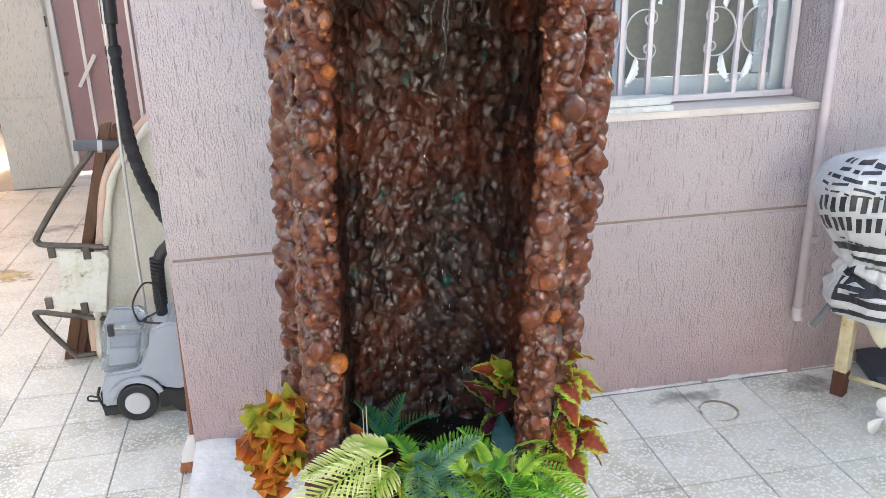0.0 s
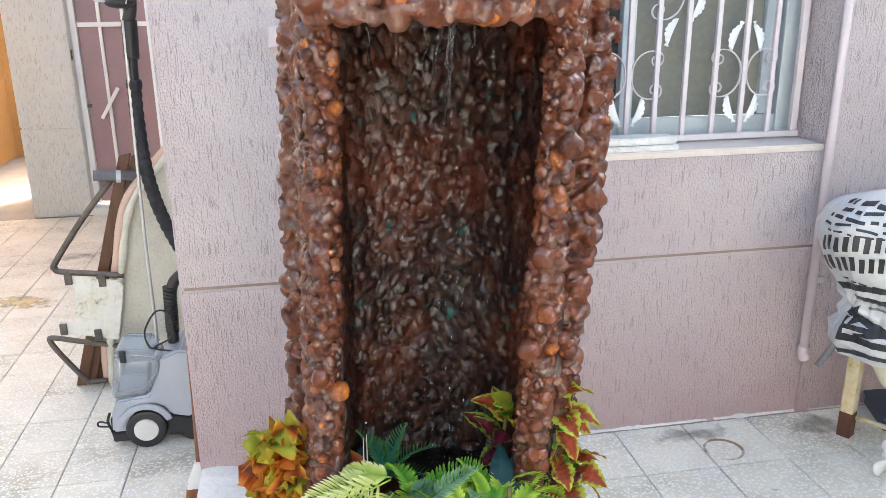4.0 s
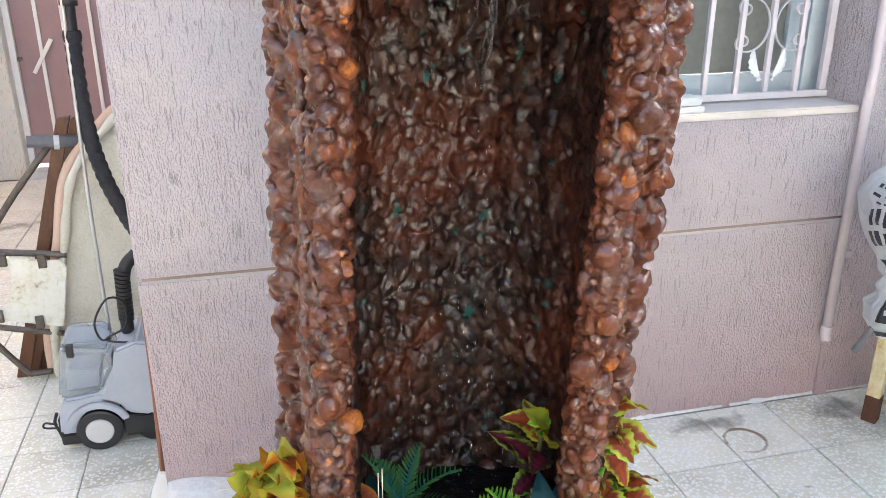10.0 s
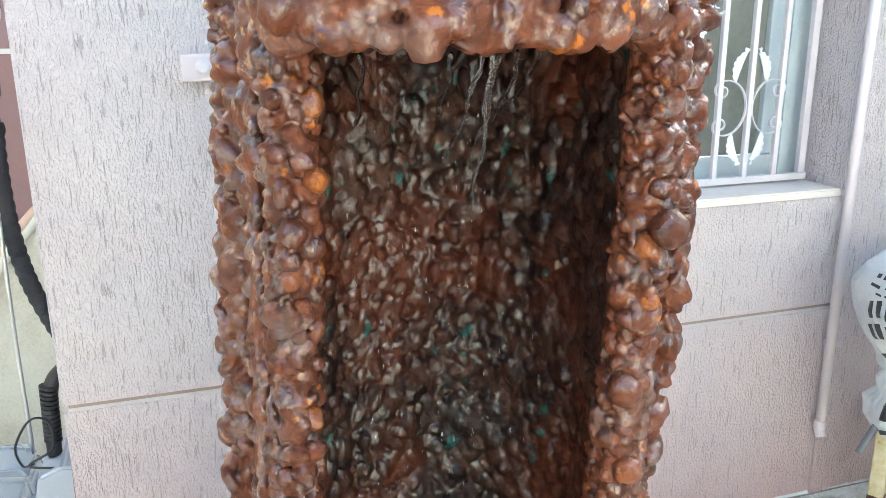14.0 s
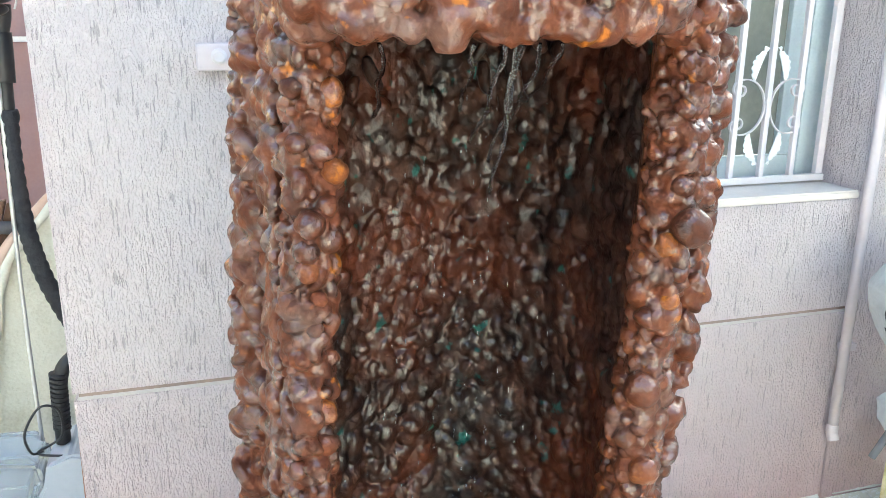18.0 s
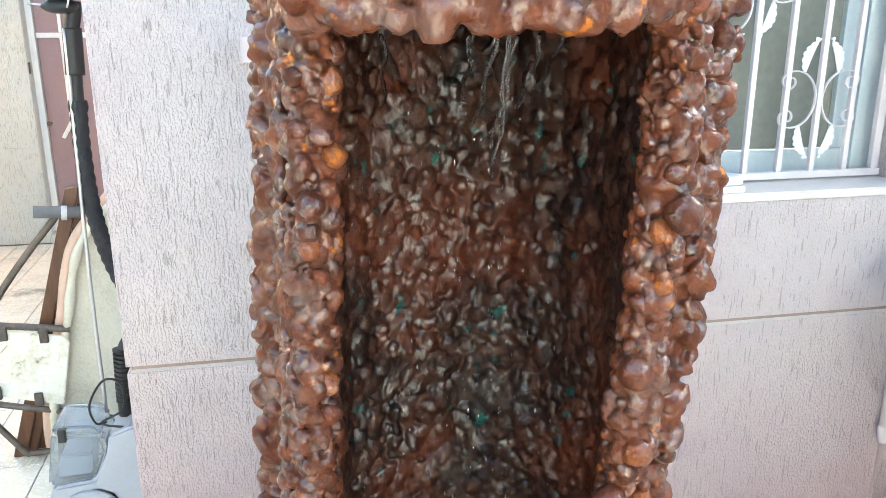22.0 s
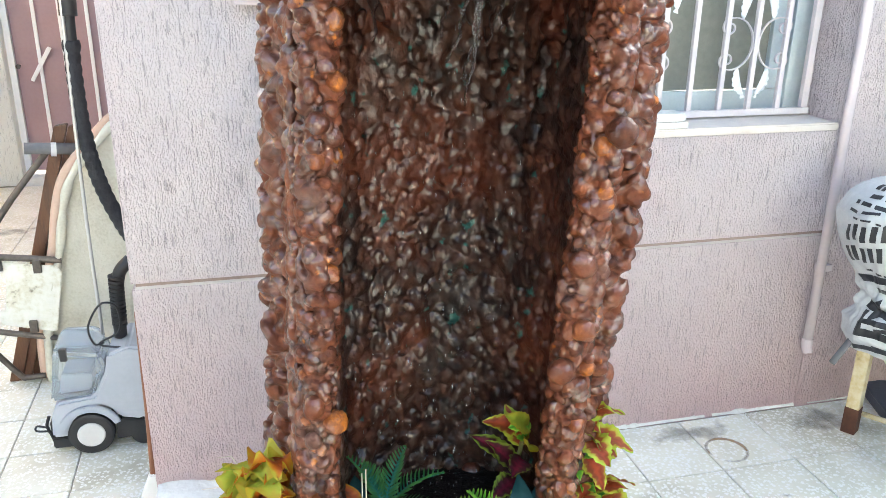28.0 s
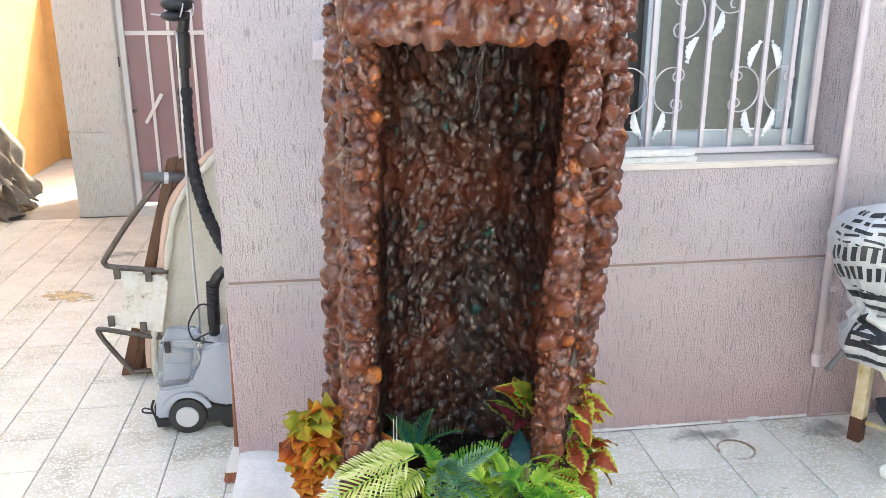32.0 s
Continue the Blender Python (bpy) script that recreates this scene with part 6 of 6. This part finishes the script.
for dx in (0.0, 0.008):
    part("spike", tube([(-0.062 + dx, -0.10, 0.02), (-0.060 + dx, -0.10, 0.20 + dx)], [0.0016, 0.001], 6), M_TWIG, p, "pale dry spike")

# big ferns along the front
p = plant("pale_fern", "artificial fern with pale yellow green fronds", (0.40, 1.62, 0.42))
for base, az, el, ln, lf, dr in (((0.425, 1.60, 0.635), 197, -12, 0.30, 0.066, 0.30), ((0.42, 1.59, 0.60), 215, -5, 0.24, 0.055, 0.5), ((0.43, 1.60, 0.60), 240, 5, 0.18, 0.05, 0.8), ((0.41, 1.64, 0.62), 178, -8, 0.20, 0.05, 0.4), ((0.43, 1.63, 0.62), 160, 10, 0.12, 0.04, 0.5)):
    add_frond(p, base, az, el, ln, M_FERN_PALE, rg, 21, lf, 0.0078, dr, roll=-28)
for k in range(9):
    add_leaf(p, (0.42 + rg.uniform(-0.03, 0.03), 1.60, 0.555), rg.uniform(150, 330), rg.uniform(10, 70), 0, rg.uniform(0.05, 0.09), 0.006, M_COLEUS_GREEN, rg, 0.8, 0.2, 0.0, 0.0, "blade")
p = plant("green_fern", "artificial fern with bright green feathery fronds", (0.60, 1.60, 0.42))
GREEN = ((0.50, 1.66, 0.575, 35, 30, 0.20, 0), (0.48, 1.65, 0.57, 95, 40, 0.14, 0), (0.66, 1.63, 0.53, 105, 62, 0.16, 0), (0.675, 1.61, 0.53, 70, 60, 0.15, 3), (0.70, 1.60, 0.535, 12, 15, 0.20, 0), (0.70, 1.59, 0.52, -18, 10, 0.19, 0), (0.68, 1.58, 0.52, -50, 15, 0.17, 0), (0.70, 1.61, 0.54, 35, 28, 0.17, 3),
         (0.61, 1.585, 0.535, 225, 10, 0.17, 1), (0.60, 1.60, 0.545, 172, 15, 0.17, 1), (0.62, 1.56, 0.51, 270, 15, 0.15, 0), (0.55, 1.61, 0.545, 200, 15, 0.14, 1), (0.72, 1.66, 0.53, 60, 25, 0.15, 1), (0.56, 1.70, 0.53, 90, 22, 0.14, 1), (0.64, 1.70, 0.51, 80, 30, 0.14, 1), (0.53, 1.64, 0.56, 20, 25, 0.15, 0),
         (0.48, 1.60, 0.61, 262, 12, 0.15, 2), (0.47, 1.58, 0.58, 290, 10, 0.15, 2), (0.495, 1.60, 0.60, 310, 8, 0.16, 2), (0.46, 1.60, 0.60, 235, 5, 0.14, 3), (0.50, 1.57, 0.56, 250, 5, 0.14, 3), (0.66, 1.60, 0.56, 255, 40, 0.12, 2), (0.64, 1.60, 0.55, 285, 30, 0.13, 0), (0.52, 1.59, 0.55, 340, 10, 0.16, 3),
         (0.56, 1.62, 0.55, 300, 20, 0.15, 1), (0.75, 1.62, 0.52, 330, 5, 0.14, 3), (0.73, 1.58, 0.50, 300, 0, 0.14, 0), (0.58, 1.66, 0.54, 130, 35, 0.13, 0), (0.60, 1.64, 0.545, 60, 35, 0.13, 3), (0.55, 1.56, 0.53, 265, 0, 0.13, 3))
FERNS = (M_FERN_GREEN, M_FERN_GREEN, M_FERN_SAGE, M_FERN_LIME)
for x_, y_, z_, az, el, ln, mt in GREEN:
    add_frond(p, (x_, y_, z_ - 0.022), az, el * 0.8, ln, FERNS[mt], rg, 16, 0.043, 0.0085, 1.1, roll=rg.uniform(-25, 25))
for k in range(34):
    add_frond(p, (rg.uniform(0.44, 0.74), rg.uniform(1.56, 1.68), rg.uniform(0.50, 0.57)), rg.uniform(0, 360), rg.uniform(0, 50), rg.uniform(0.07, 0.12), rg.choice((M_FERN_GREEN, M_FERN_SAGE, M_FERN_LIME, M_FERN_LIME, M_FERN_GREEN)), rg, 13, 0.033, 0.0085, rg.uniform(0.8, 1.8), roll=rg.uniform(-50, 50))
for base, az, el, ln, w, mt in (((0.69, 1.66, 0.53), 80, 62, 0.12, 0.030, M_DARKLEAF), ((0.725, 1.66, 0.53), 60, 60, 0.12, 0.032, M_DARKLEAF), ((0.64, 1.62, 0.54), 100, 70, 0.09, 0.024, M_FERN_LIME), ((0.66, 1.58, 0.55), 275, 50, 0.10, 0.022, M_FERN_GREEN), ((0.62, 1.61, 0.56), 260, 55, 0.085, 0.022, M_FERN_SAGE)):
    add_leaf(p, base, az, el, rg.uniform(-30, 30), ln, w, mt, rg, 0.5, 0.25, 0.05, 0.06)
for k in range(14):
    add_leaf(p, (0.44 + 0.32 * k / 13, 1.60 + rg.uniform(-0.03, 0.05), 0.53), rg.uniform(180, 360), rg.uniform(0, 60), 0, rg.uniform(0.05, 0.08), 0.005, M_FERN_LIME, rg, 0.8, 0.2, 0.0, 0.0, "blade")
for x_, y_ in ((0.48, 1.62), (0.62, 1.60), (0.70, 1.62)):
    part("stem", tube([(x_ - 0.60, y_ - 1.60, 0.0), (x_ - 0.60, y_ - 1.59, 0.14)], 0.006, 8), M_STEM, p)


# ---- floor tiles, curb and stains ----
def tile_mesh(w, d, rng_):
    bm_ = box(-w / 2, w / 2, -d / 2, d / 2, -0.012, 0.0, 0.0)
    bmesh.ops.bevel(bm_, geom=[e for e in bm_.edges if all(v.co.z > -0.001 for v in e.verts)], offset=0.002, segments=1, affect="EDGES")
    me_ = bpy.data.meshes.new("tile")
    bm_.to_mesh(me_)
    bm_.free()
    me_.materials.append(M_TILE)
    return me_


def tile_floor(name, label, x_lines, y_lines, z, gap=0.0042):
    floor_ = tagged(new(name), label, "floor", kind="structure")
    cache = {}
    rr_ = random.Random(9)
    for i in range(len(x_lines) - 1):
        for j in range(len(y_lines) - 1):
            w, d = x_lines[i + 1] - x_lines[i] - gap, y_lines[j + 1] - y_lines[j] - gap
            key = (round(w, 3), round(d, 3))
            if key not in cache:
                cache[key] = tile_mesh(w, d, rr_)
            o_ = new("tile", cache[key])
            o_.parent = floor_
            o_.location = ((x_lines[i] + x_lines[i + 1]) / 2, (y_lines[j] + y_lines[j + 1]) / 2, z - rr_.random() * 0.0012)
            o_.rotation_euler = (rr_.uniform(-0.002, 0.002), rr_.uniform(-0.002, 0.002), rr_.uniform(-0.004, 0.004))
    return floor_


XR = [CORNER_X + 0.16] + [1.417 + 0.279 * k for k in range(-5, 7)]
YR = [2.125 - 0.2845 * k for k in range(16, -1, -1)] + [2.412, WALL_Y - 0.012]
tile_floor("floor_terrace", "pale grey terrazzo tiles on the raised terrace", XR, YR, 0.0)
XL = [-3.09] + [-0.747 - 0.262 * k for k in range(8, -1, -1)] + [-0.485, -0.223, CORNER_X - 0.004]
YL = [3.07 + 0.272 * k for k in range(-12, 17)]
tile_floor("floor_passage", "pale terrazzo tiles in the side passage", XL, YL, LOW)
bm = box(CORNER_X + 0.003, CORNER_X + 0.157, -2.6, WALL_Y - 0.002, -0.16, 0.004, 0.02, 3)
structure("curb", bm, M_WHITEWASH, "rough whitewashed cement edge of the terrace", "curb")
rg = np.random.default_rng(8)
P = np.zeros((26, 30, 3))
for i in range(26):
    for j in range(30):
        u, v = j / 29, i / 25
        P[i, j] = (CORNER_X + 0.004 + 0.30 * u, WALL_Y - 0.001 - 0.36 * v, 0.004 + 0.030 * math.sin(math.pi * min(1, u * 1.5 + 0.1)) ** 0.5 * (1 - v) ** 0.3 * max(0, 1 - u) + 0.004 * noise.noise(Vector((u * 9, v * 9, 1))))
V_, F_ = grid_mesh(P[:, ::-1])
tagged(array_object("mortar_patch", V_, F_, M_WHITEWASH), "rough whitewashed mortar at the foot of the wall", "mortar", kind="structure")


def stain_material(name, color, strength=0.8, scale=9.0):
    m = bpy.data.materials.new(name)
    m.use_nodes = True
    n, l = m.node_tree.nodes, m.node_tree.links
    b = n["Principled BSDF"]
    b.inputs["Base Color"].default_value = (*color, 1)
    b.inputs["Roughness"].default_value = 0.6
    at = n.new("ShaderNodeAttribute")
    at.attribute_name = "lump"
    geo = n.new("ShaderNodeNewGeometry")
    nz_ = n.new("ShaderNodeTexNoise")
    nz_.inputs["Scale"].default_value, nz_.inputs["Detail"].default_value = scale, 7
    l.new(geo.outputs["Position"], nz_.inputs[0])
    a = n.new("ShaderNodeMath")
    a.operation = "ADD"
    l.new(at.outputs["Fac"], a.inputs[0])
    l.new(nz_.outputs[0], a.inputs[1])
    r = n.new("ShaderNodeMapRange")
    r.inputs[1].default_value, r.inputs[2].default_value, r.inputs[4].default_value = 0.95, 1.25, strength
    l.new(a.outputs[0], r.inputs[0])
    l.new(r.outputs[0], b.inputs["Alpha"])
    return m


M_STAIN = stain_material("damp_cement_stain", (0.24, 0.22, 0.18), 0.5, 14)
M_RUSTSTAIN = stain_material("rust_ring_stain", (0.42, 0.27, 0.13), 0.55, 18)
M_YELLOW = stain_material("yellow_paint_smear", (0.74, 0.58, 0.28), 0.7, 16)


def blot(name, cx, cy, rx, ry, mat, z=0.0015, turn=0.0, label=""):
    """A flat stain that fades towards its rim."""
    rows, vals = [], []
    for i in range(9):
        r = i / 8
        rows.append([(cx + math.cos(turn) * rx * r * math.cos(a) - math.sin(turn) * ry * r * math.sin(a), cy + math.sin(turn) * rx * r * math.cos(a) + math.cos(turn) * ry * r * math.sin(a), z) for a in np.linspace(0, 2 * math.pi, 28, endpoint=False)])
        vals.append([0.85 * (1 - r)] * 28)
    v, f = grid_mesh(np.array(rows), True)
    return tagged(array_object(name, v, f, mat, values=np.array(vals)), label, "stain", kind="structure")


def ring(name, cx, cy, r0, r1, mat, z=0.002, label=""):
    rows, vals = [], []
    for i in range(7):
        u = i / 6
        r = r0 + (r1 - r0) * u
        rows.append([(cx + r * math.cos(a), cy + r * math.sin(a), z) for a in np.linspace(0, 2 * math.pi, 60, endpoint=False)])
        vals.append([0.72 * math.sin(math.pi * u) + 0.16 * math.sin(a + 1.0) for a in np.linspace(0, 2 * math.pi, 60, endpoint=False)])
    v, f = grid_mesh(np.array(rows), True)
    return tagged(array_object(name, v, f, mat, values=np.array(vals)), label, "stain", kind="structure")


ring("rust_ring", 1.769, 2.511, 0.056, 0.082, M_RUSTSTAIN, label="rusty ring stain on the terrace tiles")
blot("floor_stain", 1.70, 2.64, 0.36, 0.12, M_STAIN, label="grey damp stain along the wall")
blot("floor_stain", 2.234, 2.606, 0.30, 0.19, M_STAIN, label="grey damp stain beneath the pipe")
blot("floor_stain", 1.814, 2.239, 0.06, 0.028, M_STAIN, turn=-0.3, label="small grey spot on a tile")
blot("floor_smear", -1.50, 5.27, 0.50, 0.24, M_YELLOW, LOW + 0.002, -0.4, "yellowish paint smear on the passage tiles")
blot("floor_stain", -1.38, 6.2, 0.42, 0.18, M_STAIN, LOW + 0.002, 0.1, "brown damp stain on the passage tiles")
bm = bmesh.new()
rows = []
for k in range(420):
    x = CORNER_X + 0.3 + k * 0.006
    w = 0.008 + 0.016 * max(0.0, noise.noise(Vector((x * 11, 0, 0))) + 0.6 * noise.noise(Vector((x * 45, 3, 0))))
    rows.append((bm.verts.new((x, WALL_Y - 0.0015, 0.0012)), bm.verts.new((x, WALL_Y - 0.002, 0.002 + w * 0.7)), bm.verts.new((x, WALL_Y - 0.004 - w * 0.7, 0.0012))))
for k, (a, b) in enumerate(zip(rows, rows[1:])):
    if noise.noise(Vector((k * 0.045, 7.0, 0))) > -0.5:
        bm.faces.new((a[1], a[2], b[2], b[1]))
structure("mortar_line", bm, M_WHITEWASH, "broken white mortar line along the foot of the wall", "trim")
